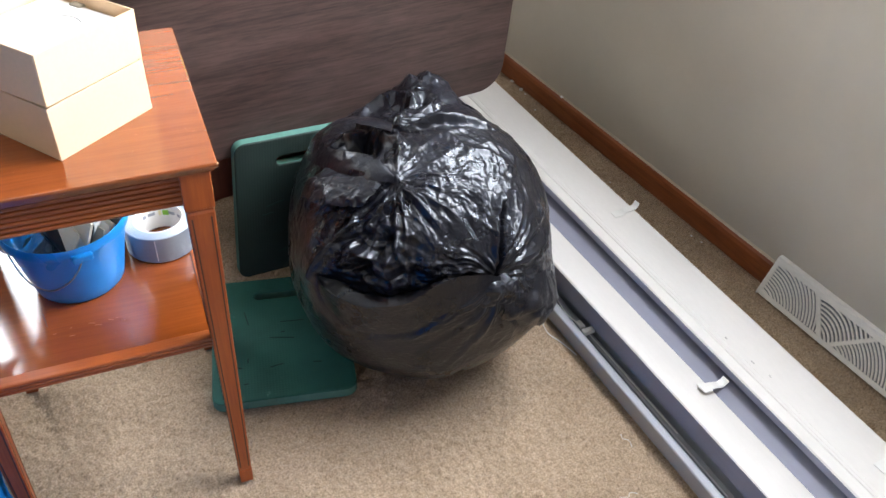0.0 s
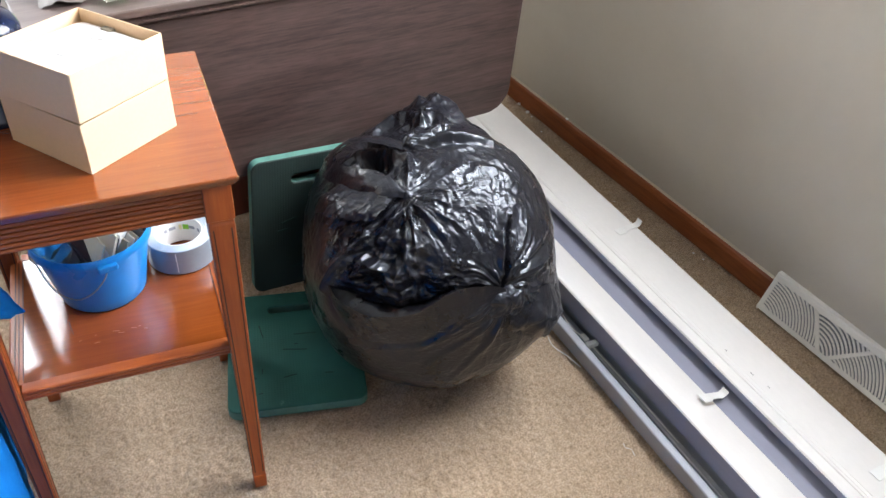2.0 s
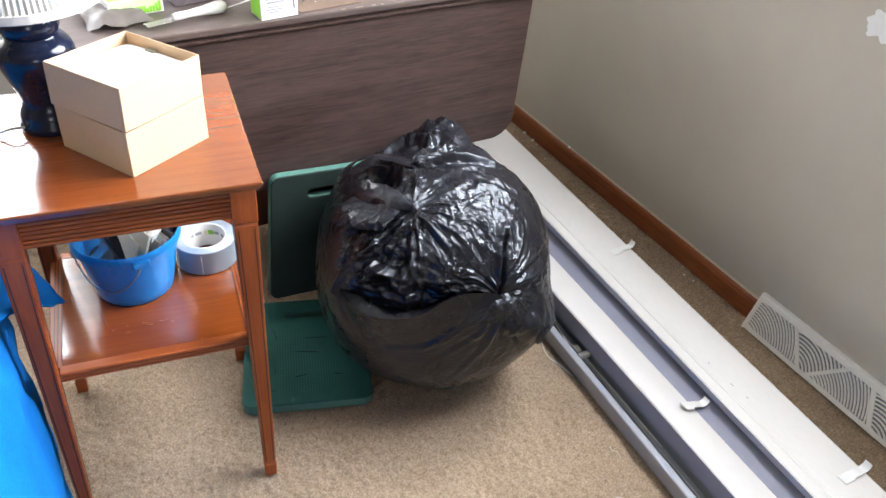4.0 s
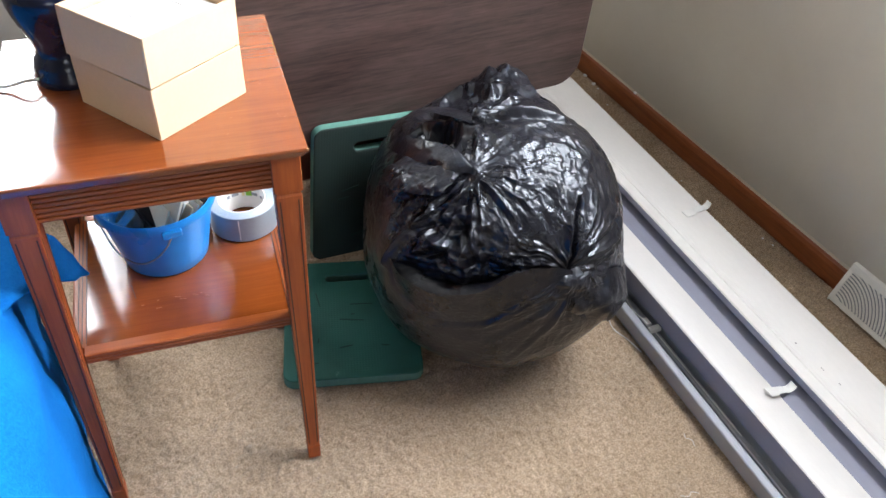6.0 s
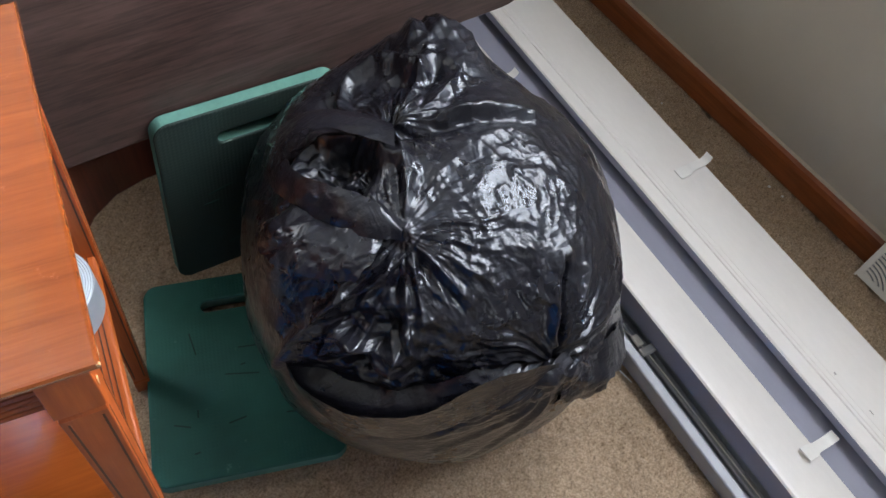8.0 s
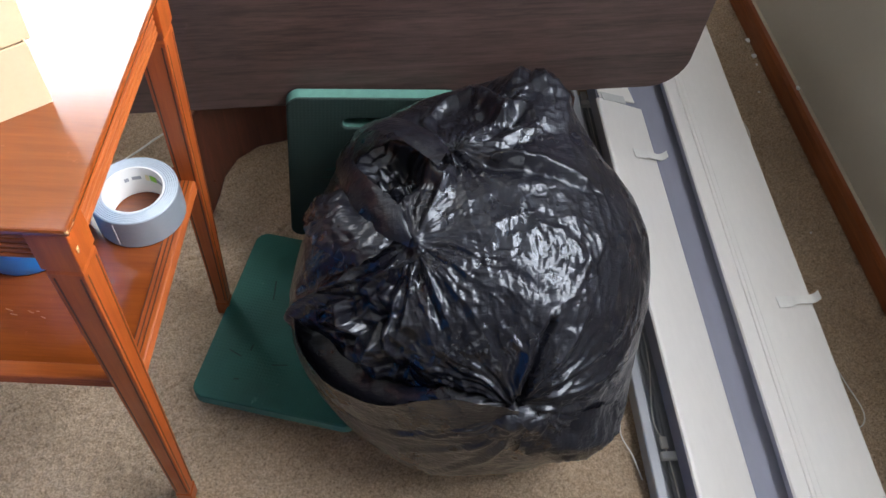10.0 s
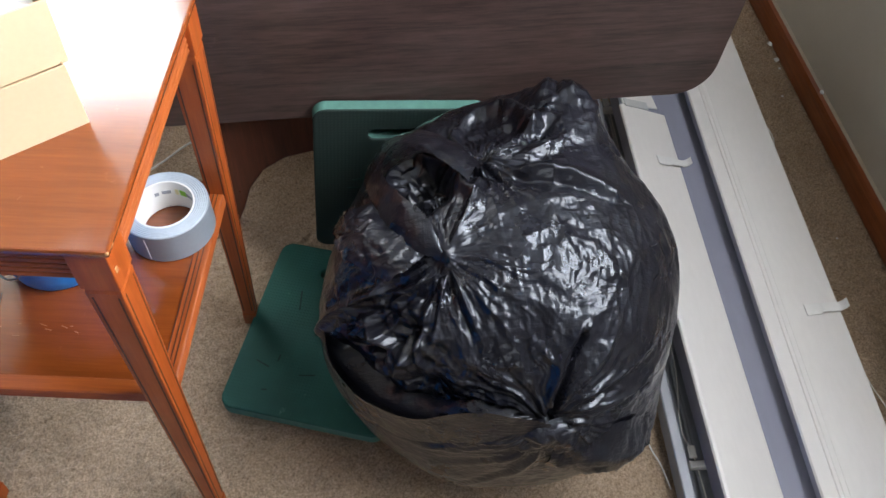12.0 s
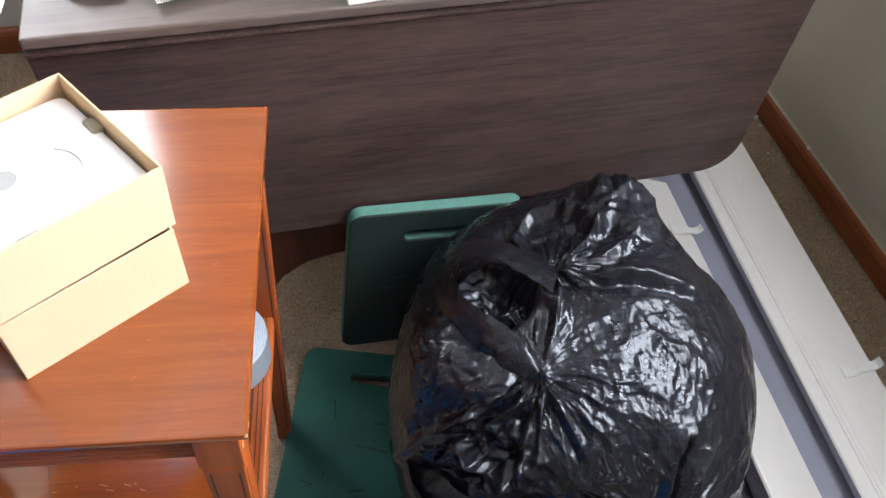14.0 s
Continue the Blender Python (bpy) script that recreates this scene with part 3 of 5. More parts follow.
def bag_shape(p, nrm):
    """Outward displacement of the film at points p of the plain form."""
    h = np.zeros(len(p))
    bulge = lambda c, r, k: k * np.exp(-((p - np.array(c)) ** 2).sum(1) / (r * r))
    h += bulge((-0.640, 0.360, 0.450), 0.075, 0.048) + bulge((-0.99, 0.11, 0.33), 0.07, 0.016) + bulge((-0.83, -0.01, 0.12), 0.06, 0.012)
    h += bulge((-0.60, 0.0, 0.20), 0.06, 0.022) + bulge((-0.93, 0.21, 0.42), 0.06, 0.010) + bulge((-0.52, 0.22, 0.25), 0.10, -0.003) + bulge((-0.56, 0.36, 0.40), 0.09, -0.026)
    h += bulge((-0.80, 0.33, 0.45), 0.08, -0.022) + bulge((-0.66, 0.18, 0.48), 0.09, 0.010) + bulge((-0.98, 0.25, 0.30), 0.09, -0.008) + bulge((-0.51, 0.30, 0.37), 0.10, -0.029) + bulge((-0.723, 0.306, 0.479), 0.020, -0.022)
    h += 0.007 * lattice(11, p, 0.13) + 0.0025 * lattice(12, p, 0.06)
    calm = np.ones(len(p))

    # the loose skirt below its hem lies proud; above the hem the film falls back into a pouch
    d, s, run = along(p, SKIRT, nrm)
    open_ = np.interp(run, [0, 0.15, 0.5, 0.75, 1], [0.020, 0.030, 0.022, 0.008, 0.002])
    below, above = s > 0, s <= 0
    ends = sstep(run, 0.0, 0.10)
    h += np.where(below, 0.012 * np.exp(-d / 0.09), 0) * sstep(d, 0, 0.025) * ends
    h -= np.where(above, open_ * np.exp(-(d / 0.046) ** 2), 0) * ends
    h -= np.where(below, (open_ + 0.008) * np.exp(-d / 0.028), 0) * ends
    skirt = np.where(below & (p[:, 1] < 0.16) & (p[:, 2] < 0.36), np.exp(-(d / 0.16) ** 2), 0)
    calm *= 1 - 0.88 * skirt
    d, s, run = along(p, POUCH_ARCH, nrm)
    h += 0.008 * np.exp(-(d / 0.008) ** 2) - np.where(s > 0, 0.012, 0.0) * np.exp(-(d / 0.03) ** 2) * sstep(run, 0.0, 0.15)

    # the torn pocket near the knot, and the flat band beside it
    c = POCKET.mean(0)
    d, s, run = along(p, POCKET, nrm)
    inside = np.exp(-((p - c) ** 2).sum(1) / 0.042 ** 2)
    h -= 0.018 * sstep(inside, 0.25, 0.75)
    h += 0.011 * np.exp(-(d / 0.008) ** 2)
    crumpled = sstep(inside, 0.3, 0.6)
    d, s, run = along(p, BAND, nrm)
    h += 0.007 * np.exp(-(d / 0.016) ** 4)
    calm *= 1 - 0.75 * np.exp(-(d / 0.018) ** 4)

    # folds
    d, s, run = along(p, STAR, nrm)
    h += (0.012 * np.exp(-(d / 0.009) ** 2) - 0.008 * np.exp(-((s - 0.014) / 0.010) ** 2)) * np.interp(run, [0, 0.7, 1], [0.8, 1, 0.5])
    d, s, run = along(p, CREASE, nrm)
    h += -0.011 * np.exp(-(d / 0.0042) ** 2) + 0.007 * np.exp(-((s - 0.010) / 0.008) ** 2)
    d, s, run = along(p, LOOP, nrm)
    h += 0.016 * np.exp(-(d / 0.010) ** 2) - 0.006 * np.exp(-((s + 0.018) / 0.012) ** 2)
    for line in SKIRT_FOLDS:
        d, s, run = along(p, line, nrm)
        h += (0.0030 * np.exp(-(d / 0.007) ** 2) - 0.0026 * np.exp(-((s - 0.010) / 0.007) ** 2)) * np.interp(run, [0, 0.3, 1], [0.6, 1, 0.25])

    for line, high, wide in DRAPES:
        d, s, run = along(p, line, nrm)
        h += high * (np.exp(-d / wide) - 0.55 * np.exp(-((s - 1.9 * wide) / wide) ** 2)) * np.interp(run, [0, 0.15, 0.6, 1], [0.3, 1, 0.8, 0.1])

    # gathers with their rays
    for k, (c, reach, depth, high, count) in enumerate(GATHERS):
        c = on_bag(np.array(c))
        v = p - c
        r = np.sqrt((v * v).sum(1))
        n0 = (c - BAG_C) / np.linalg.norm(c - BAG_C)
        u = np.cross(n0, (0, 0, 1.0))
        u /= np.linalg.norm(u)
        w = np.cross(n0, u)
        ang = np.arctan2(v @ w, v @ u)
        wav = count * ang + 2.4 * lattice(21 + k, p, 0.035) + 1.3 * np.sin(2 * ang + k)
        ray = 1 - 2 * np.abs(np.sin(wav / 2))
        ray += 0.5 * (1 - 2 * np.abs(np.sin(wav * 1.31 + 1.0)))
        h += high * ray * (r / (0.35 * reach)) * np.exp(1 - r / (0.35 * reach)) * (r < reach * 2.2) * 0.8
        h -= depth * np.exp(-(r / (0.16 * reach)) ** 2)

    # crumples, crisp on the upper side and inside the openings
    warp = p + 0.012 * np.stack([lattice(31, p, 0.05), lattice(32, p, 0.05), lattice(33, p, 0.05)], -1)
    tilt, _ = facets(41, warp * (1, 1, 1.5), 0.050)
    tilt2, _ = facets(42, warp * (1.7, 0.8, 1), 0.024)
    scale, _ = facets(45, warp * (1.3, 0.8, 1), 0.012)
    up = 0.45 + 0.55 * sstep(p[:, 2], 0.12, 0.36)
    rough = sstep(lattice(50, p, 0.075) + 0.35 * sstep(p[:, 2], 0.36, 0.46), -0.1, 0.6)
    pouch = np.exp(-(((p - on_bag(np.array((-0.925, 0.045, 0.375)))) ** 2).sum(1) / 0.072 ** 2) ** 1.5)
    calm *= 1 - 0.5 * pouch
    h += calm * up * (0.0030 * tilt + (0.0003 + 0.0009 * rough) * tilt2 + (0.0002 + 0.0012 * rough) * ridged(43, warp * (1, 0.5, 1), 0.036))
    h += calm * up * rough * 0.0022 * pleats(159, warp, 0.045)
    h += crumpled * (0.016 * pleats(153, p, 0.045) + 0.006 * pleats(154, p, 0.020))
    h += pouch * (0.026 * pleats(155, p, 0.060) + 0.009 * pleats(156, p, 0.030) - 0.004)
    patch = np.exp(-((p - on_bag(np.array((-0.66, 0.11, 0.47)))) ** 2).sum(1) / 0.080 ** 2)
    h += patch * (0.0010 * ridged(46, warp * (1.0, 0.45, 1), 0.011) + 0.0012 * scale)
    peak = np.exp(-((p - on_bag(np.array((-0.665, 0.355, 0.45)))) ** 2).sum(1) / 0.075 ** 2)
    h += peak * (0.0095 * pleats(157, p, 0.055) + 0.004 * pleats(158, p, 0.024) + 0.002 * ridged(58, warp, 0.013))
    # streaks drawn out from the knots
    for kk, (c, reach, amp) in enumerate((((-0.845, 0.115, 0.470), 0.20, 0.0017), ((-0.731, -0.027, 0.324), 0.19, 0.0020), ((-0.785, 0.250, 0.492), 0.16, 0.0020))):
        c = on_bag(np.array(c))
        v = p - c
        r = np.sqrt((v * v).sum(1))
        n0 = (c - BAG_C) / np.linalg.norm(c - BAG_C)
        u = np.cross(n0, (0, 0, 1.0))
        u /= np.linalg.norm(u)
        w = np.cross(n0, u)
        ang = np.arctan2(v @ w, v @ u) + 0.25 * lattice(60 + kk, p, 0.05)
        q = np.stack([r * 0.30, ang * 0.075, 0.004 * lattice(63 + kk, p, 0.03)], -1)
        far = np.exp(-(r / reach) ** 2) * sstep(r, 0.004, 0.03)
        h += calm * far * amp * (1.2 * ridged(66 + kk, q, 0.014) + 0.7 * ridged(69 + kk, q, 0.006) + 0.3 * ridged(72 + kk, q, 0.003)) * (0.35 + 0.65 * rough)
    tension = lattice(51, p, 0.11)
    drape = ridged(52, np.stack([p[:, 0] * 1.0 + 0.02 * tension, p[:, 1] * 0.28, p[:, 2] * 0.28], -1), 0.020)
    h += calm * 0.0010 * drape * sstep(p[:, 2], 0.20, 0.36)
    # fine drawn wrinkles on the right shoulder, running down
    shoulder = np.exp(-((p - on_bag(np.array((-0.58, 0.10, 0.40)))) ** 2).sum(1) / 0.10 ** 2)
    h += shoulder * 0.0022 * ridged(47, p * (1.0, 0.25, 0.25), 0.016)
    return h


def rubbish_bag(N=300):
    a = np.tan(np.linspace(-math.pi / 4, math.pi / 4, N + 1))
    U, V = np.meshgrid(a, a)
    one = np.ones_like(U)
    sides = [(one, U, V), (-one, -U, V), (-U, one, V), (U, -one, V), (-V, U, one), (V, U, -one)]
    co, faces, base = [], [], 0
    i = np.arange((N + 1) ** 2).reshape(N + 1, N + 1)
    quad = np.stack([i[:-1, :-1], i[:-1, 1:], i[1:, 1:], i[1:, :-1]], -1).reshape(-1, 4)
    for k, s in enumerate(sides):
        co.append(np.stack(s, -1).reshape(-1, 3))
        faces.append(quad + base)
        base += (N + 1) ** 2
    d = np.concatenate(co)
    d /= np.linalg.norm(d, axis=1)[:, None]
    p = on_bag(BAG_C + 0.2 * d)
    nrm = (p - BAG_C) / np.linalg.norm(p - BAG_C, axis=1)[:, None]
    e = 1e-4
    g = np.stack([bag_level(p + np.eye(3)[k] * e) - bag_level(p - np.eye(3)[k] * e) for k in range(3)], -1)
    nrm = g / np.linalg.norm(g, axis=1)[:, None]
    q = p + nrm * bag_shape(p, nrm)[:, None]
    q[:, 2] = np.maximum(q[:, 2], 0.004)
    me = bpy.data.meshes.new("rubbish_bag")
    me.from_pydata(q.tolist(), [], np.concatenate(faces).tolist())
    bm = bmesh.new()
    bm.from_mesh(me)
    bmesh.ops.remove_doubles(bm, verts=[v for v in bm.verts if v.is_boundary], dist=1e-5)
    bmesh.ops.recalc_face_normals(bm, faces=bm.faces)
    bm.to_mesh(me)
    bm.free()
    me.materials.append(FILM)
    me.shade_smooth()
    ob = new("rubbish_bag", me)
    return tagged(ob, "full crumpled black plastic rubbish bag on the carpet", "rubbish bag")


BAG = rubbish_bag()


def sheet(points_a, points_b, rise, seed, n=26, m=9, crumple=0.004):
    """A loose flap of film between two edge lines, with its own waves."""
    A, B = spline(points_a, n // (len(points_a) - 1)), spline(points_b, n // (len(points_b) - 1))
    k = min(len(A), len(B))
    bm = bmesh.new()
    rows = []
    for i in range(k):
        row = []
        for j in range(m + 1):
            t = j / m
            p = A[i].lerp(B[i], t)
            q = Vector((p.x * 30 + seed, p.y * 30, p.z * 30))
            p = p + Vector(rise) * math.sin(math.pi * t) + crumple * noise.noise_vector(q) + 0.5 * crumple * noise.noise_vector(q * 2.7) + 0.25 * crumple * noise.noise_vector(q * 6.1)
            row.append(bm.verts.new(p))
        rows.append(row)
    for r, s in zip(rows, rows[1:]):
        for j in range(m):
            bm.faces.new((r[j], r[j + 1], s[j + 1], s[j]))
    return bm


def hem_line(line, out, down):
    """Points beside a line on the bag, standing off its surface."""
    n = (line - BAG_C) / BAG_A ** 2
    n /= np.linalg.norm(n, axis=1)[:, None]
    low = on_bag(line - np.array((0, 0, down)))
    return [tuple(v) for v in low + n * np.asarray(out)[:, None]]


HEM = SKIRT[::3]
HEM_RUN = np.linspace(0, 1, len(HEM))
part("flap", sheet(hem_line(HEM, np.interp(HEM_RUN, [0, 0.12, 0.5, 0.8, 1], [0.012, 0.019, 0.016, 0.011, 0.005]), -0.002), hem_line(HEM, np.interp(HEM_RUN, [0, 0.5, 1], [0.004, 0.006, 0.003]), 0.062),
                   (0, 0, 0), 60, 80, 10, 0.002), FILM, BAG, "smooth loose hem of black film", smooth=60)
part("flap", sheet([(-0.72, -0.035, 0.315), (-0.655, -0.038, 0.30), (-0.60, -0.012, 0.27), (-0.575, 0.010, 0.225)],
                   [(-0.73, -0.045, 0.235), (-0.675, -0.055, 0.205), (-0.625, -0.042, 0.175), (-0.59, -0.02, 0.165)], (0.004, -0.020, 0.0), 3, 36, 12, 0.008), FILM, BAG, "crumpled loose corner of black film", smooth=60)
part("flap", sheet([(-0.842, 0.118, 0.470), (-0.853, 0.157, 0.484), (-0.877, 0.189, 0.482), (-0.897, 0.227, 0.472), (-0.900, 0.268, 0.462), (-0.884, 0.286, 0.470), (-0.855, 0.272, 0.488), (-0.826, 0.231, 0.494), (-0.802, 0.203, 0.492)],
                   [(-0.846, 0.112, 0.462), (-0.878, 0.135, 0.460), (-0.903, 0.178, 0.455), (-0.922, 0.245, 0.436), (-0.918, 0.304, 0.420), (-0.893, 0.330, 0.432), (-0.852, 0.318, 0.464), (-0.813, 0.278, 0.484), (-0.784, 0.236, 0.488)], (0.0, 0.0, 0.004), 14, 96, 16, 0.0022), FILM, BAG, "strap of black film looped round an opening", smooth=60)
part("flap", sheet([(-0.862, 0.122, 0.462), (-0.885, 0.150, 0.462), (-0.905, 0.185, 0.455), (-0.918, 0.225, 0.442)],
                   [(-0.905, 0.098, 0.438), (-0.942, 0.135, 0.432), (-0.968, 0.175, 0.425), (-0.962, 0.235, 0.405)], (-0.004, -0.004, 0.008), 31, 66, 24, 0.0055), FILM, BAG, "crumpled fan of black film", smooth=50)
part("flap", sheet([(-0.765, -0.030, 0.318), (-0.738, -0.036, 0.330), (-0.705, -0.032, 0.332), (-0.675, -0.022, 0.322)],
                   [(-0.775, -0.046, 0.282), (-0.742, -0.056, 0.276), (-0.700, -0.056, 0.274), (-0.655, -0.044, 0.270)], (0.0, -0.010, 0.003), 47, 66, 24, 0.007), FILM_DULL, BAG, "crumpled knot of black film", smooth=50)


# ---- side table ----
def inlay_line(sx, off, height=0.585):
    """A thin dark line let into one face of a tapered leg."""
    bm = bmesh.new()
    z0, z1, w0, w1, t = 0.042, height - 0.012, 0.0178 - off, 0.0105 - off * 0.6, 0.0019
    a = [(sx * w1, -0.0109, z0), (sx * (w1 - t), -0.0109, z0), (sx * (w0 - t), -0.0180, z1), (sx * w0, -0.0180, z1)]
    lo, hi = [bm.verts.new(c) for c in a], [bm.verts.new((x, y + 0.001, z)) for x, y, z in a]
    bm.faces.new(lo)
    for k in range(4):
        bm.faces.new((lo[k], hi[k], hi[(k + 1) % 4], lo[(k + 1) % 4]))
    bmesh.ops.recalc_face_normals(bm, faces=bm.faces)
    return mesh_of("inlay_line", bm, GROOVE)


def table_leg(height=0.585):
    """A square leg, tapered below the apron block, with a cuff and inlaid lines."""
    bm = bmesh.new()
    rings = [(0.0095, 0.0), (0.0105, 0.002), (0.0112, 0.030), (0.0100, 0.033), (0.0103, 0.036), (0.0178, height - 0.006), (0.0165, height - 0.002), (0.0165, height + 0.001), (0.0192, height + 0.003), (0.0192, 0.646)]
    rows = [[bm.verts.new((sx * r, sy * r, z)) for sx, sy in ((-1, -1), (1, -1), (1, 1), (-1, 1))] for r, z in rings]
    for a, b in zip(rows, rows[1:]):
        for k in range(4):
            bm.faces.new((a[k], a[(k + 1) % 4], b[(k + 1) % 4], b[k]))
    bm.faces.new(rows[0][::-1])
    bm.faces.new(rows[-1])
    es = [e for e in bm.edges if abs(e.verts[0].co.z - e.verts[1].co.z) > 0.02]
    bmesh.ops.bevel(bm, geom=es, offset=0.0012, segments=2, profile=0.5, affect="EDGES")
    return bm


def reeded(length, z0, z1, depth, reeds, bm=None):
    """A rail along x with rounded reeds on its front face (y = 0, facing -y)."""
    sec = [(depth, z1), (depth, z0)]
    step = (z1 - z0) / reeds
    for k in range(reeds):
        for a in (0.0, 0.18, 0.5, 0.82, 1.0):
            y = 0.0034 * (1 - math.sin(math.pi * a) ** 0.6)
            sec.append((y, z0 + (k + a) * step))
    sec = [q for i, q in enumerate(sec) if i == 0 or (abs(q[0] - sec[i - 1][0]) + abs(q[1] - sec[i - 1][1])) > 1e-6]
    bm2 = prism(sec, -length / 2, length / 2)
    bmesh.ops.rotate(bm2, cent=(0, 0, 0), matrix=Matrix.Rotation(math.pi / 2, 3, "Z"), verts=bm2.verts)
    return bm2


def side_table():
    t = thing("side_table", pose(-1.307, 0.2235, 0, 0, 0, -8.5), "orange-brown varnished wooden side table with a lower shelf and reeded apron", "side table")
    top = bmesh.new()
    rings = [(0.185, 0.6452), (0.187, 0.6455), (0.187, 0.6485), (0.1885, 0.6492), (0.190, 0.6500), (0.190, 0.6525), (0.1915, 0.6532), (0.193, 0.6545), (0.1932, 0.6575), (0.1920, 0.6597), (0.190, 0.6602)]
    rows = [[top.verts.new((sx * r, sy * r, z)) for sx, sy in ((-1, -1), (1, -1), (1, 1), (-1, 1))] for r, z in rings]
    for a, b in zip(rows, rows[1:]):
        for k in range(4):
            top.faces.new((a[k], a[(k + 1) % 4], b[(k + 1) % 4], b[k]))
    top.faces.new(rows[0][::-1])
    top.faces.new(rows[-1])
    part("tabletop", top, CHERRY, t, "glossy tabletop with scratches and a moulded edge")
    for k in range(4):
        a = part("apron", reeded(0.290, 0.592, 0.645, 0.014, 7), [CHERRY_RAIL], t)
        a.matrix_basis = pose(0, 0, 0, 0, 0, 90 * k) @ pose(0, -0.176, 0)
    me = None
    lines = [inlay_line(s, 0.0045) for s in (-1, 1)]
    for sx in (-1, 1):
        for sy in (-1, 1):
            if me is None:
                leg = part("leg", table_leg(), CHERRY_LEG, t)
                me = leg.data
            else:
                leg = new("leg", me)
                leg.parent = t
            leg.matrix_basis = pose(sx * 0.1635, sy * 0.1635, 0.646, -1.2, 0.8 + 0.3 * sy, 0) @ pose(0, 0, -0.646)
            for turn in range(4):
                for line in lines:
                    q = new("inlay_line", line)
                    q.parent = leg
                    q.matrix_basis = pose(0, 0, 0, 0, 0, 90 * turn)
    sh = block(0.296, 0.296, 0.012, (0, 0, 0.334), 0.001)
    part("shelf", sh, CHERRY, t, "scuffed glossy lower shelf")
    for k in range(4):
        a = part("shelf_edge", reeded(0.300, 0.322, 0.3405, 0.020, 3), [CHERRY_RAIL], t)
        a.matrix_basis = pose(0, 0, 0, 0, 0, 90 * k) @ pose(0, -0.168, 0)


side_table()
SCUFF = plain("pale_scuff", (0.28, 0.085, 0.025), 0.6)
scuff_rng = random.Random(12)
SIDE_TABLE = bpy.data.objects["side_table"]
for s in (-1, 1):
    for x in (0.1475, 0.1535, 0.1590):
        part("inlay_line", block(0.0014, 0.285, 0.0008, (s * x, 0, 0.3408)), GROOVE, SIDE_TABLE)
for x, y, size, turn in ((-0.088, 0.045, 0.070, 4), (-0.078, -0.050, 0.032, 10)):
    part("crack", block(0.0013, size, 0.0006, (0, 0, 0)), GROOVE, SIDE_TABLE, "dark open joint in the shelf").matrix_basis = pose(x, y, 0.3403, 0, 0, turn)
for k in range(8):
    at = pose(scuff_rng.gauss(-0.03, 0.025), scuff_rng.gauss(-0.085, 0.008), 0.3402, 0, 0, scuff_rng.uniform(-25, 25))
    part("scuff", block(scuff_rng.uniform(0.003, 0.011), 0.0011, 0.0004), SCUFF, SIDE_TABLE, "pale scratch in the varnish").matrix_basis = at
CHIP_WOOD = plain("bare_chipped_wood", (0.42, 0.22, 0.09), 0.7)
for x, y, z, sx, sy, sz in ((0.1918, -0.1918, 0.6580, 0.0030, 0.0030, 0.0030), (0.1930, -0.181, 0.6560, 0.0009, 0.006, 0.0014), (0.1827, -0.176, 0.612, 0.0009, 0.005, 0.007)):
    part("worn_chip", block(sx, sy, sz, (x, y, z), 0.0006, 1), CHIP_WOOD, SIDE_TABLE, "pale chip at a worn corner")


# ---- drop-leaf table ----
def drop_leaf_table():
    t = thing("drop_leaf_table", pose(0, 0, 0), "dark walnut-laminate drop-leaf table with its front leaf hanging down", "table")
    flare = lambda pts: [(x + math.copysign(0.024, x) * (y / 0.362 + 0.5), y) for x, y in pts]
    leaf = extrude_outline(flare(rounded(0.938, 0.362, 0.055, 8, (1, 1, 0, 0))), 0.018, bevel=0.002)
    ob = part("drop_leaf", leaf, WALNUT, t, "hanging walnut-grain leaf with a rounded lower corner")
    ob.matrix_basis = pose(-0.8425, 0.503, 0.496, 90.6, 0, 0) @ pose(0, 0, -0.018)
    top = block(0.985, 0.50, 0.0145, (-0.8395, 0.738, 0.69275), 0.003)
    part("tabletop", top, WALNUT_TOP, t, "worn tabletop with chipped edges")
    part("edge_moulding", prism([(0, 0), (0.008, 0), (0.012, 0.004), (0.012, 0.008), (0.006, 0.010), (0.002, 0.015), (0, 0.015)], -1.332, -0.347), WALNUT, t).matrix_basis = pose(0, 0.503, 0.6700, 0, 0, -90)
    back = extrude_outline(rounded(0.935, 0.362, 0.055, 8, (1, 1, 0, 0)), 0.018, bevel=0.002)
    ob = part("drop_leaf", back, WALNUT, t)
    ob.matrix_basis = pose(-0.8425, 0.985, 0.490, 90, 0, 0)
    part("apron", block(0.80, 0.016, 0.085, (-0.8425, 0.562, 0.642), 0.002), MAHOGANY, t)
    part("apron", block(0.80, 0.016, 0.085, (-0.8425, 0.862, 0.642), 0.002), MAHOGANY, t)
    half = [(-0.345, 0.002), (-0.325, 0.002), (-0.302, 0.055), (-0.285, 0.105), (-0.255, 0.150), (-0.215, 0.178), (-0.170, 0.188)]
    upper = [(-0.10, 0.62), (-0.13, 0.42), (-0.20, 0.335), (-0.285, 0.300), (-0.318, 0.250), (-0.322, 0.160), (-0.338, 0.060)]
    outline = half + [(-x, z) for x, z in half[::-1]] + [(-x, z) for x, z in upper[::-1]] + upper
    for y in (0.585, 0.86):
        ob = part("leg_panel", extrude_outline(outline, 0.032, bevel=0.004), MAHOGANY, t, "dark mahogany leg panel with an arched underside")
        ob.matrix_basis = pose(-0.842, y, 0, 90, 0, 0)


drop_leaf_table()


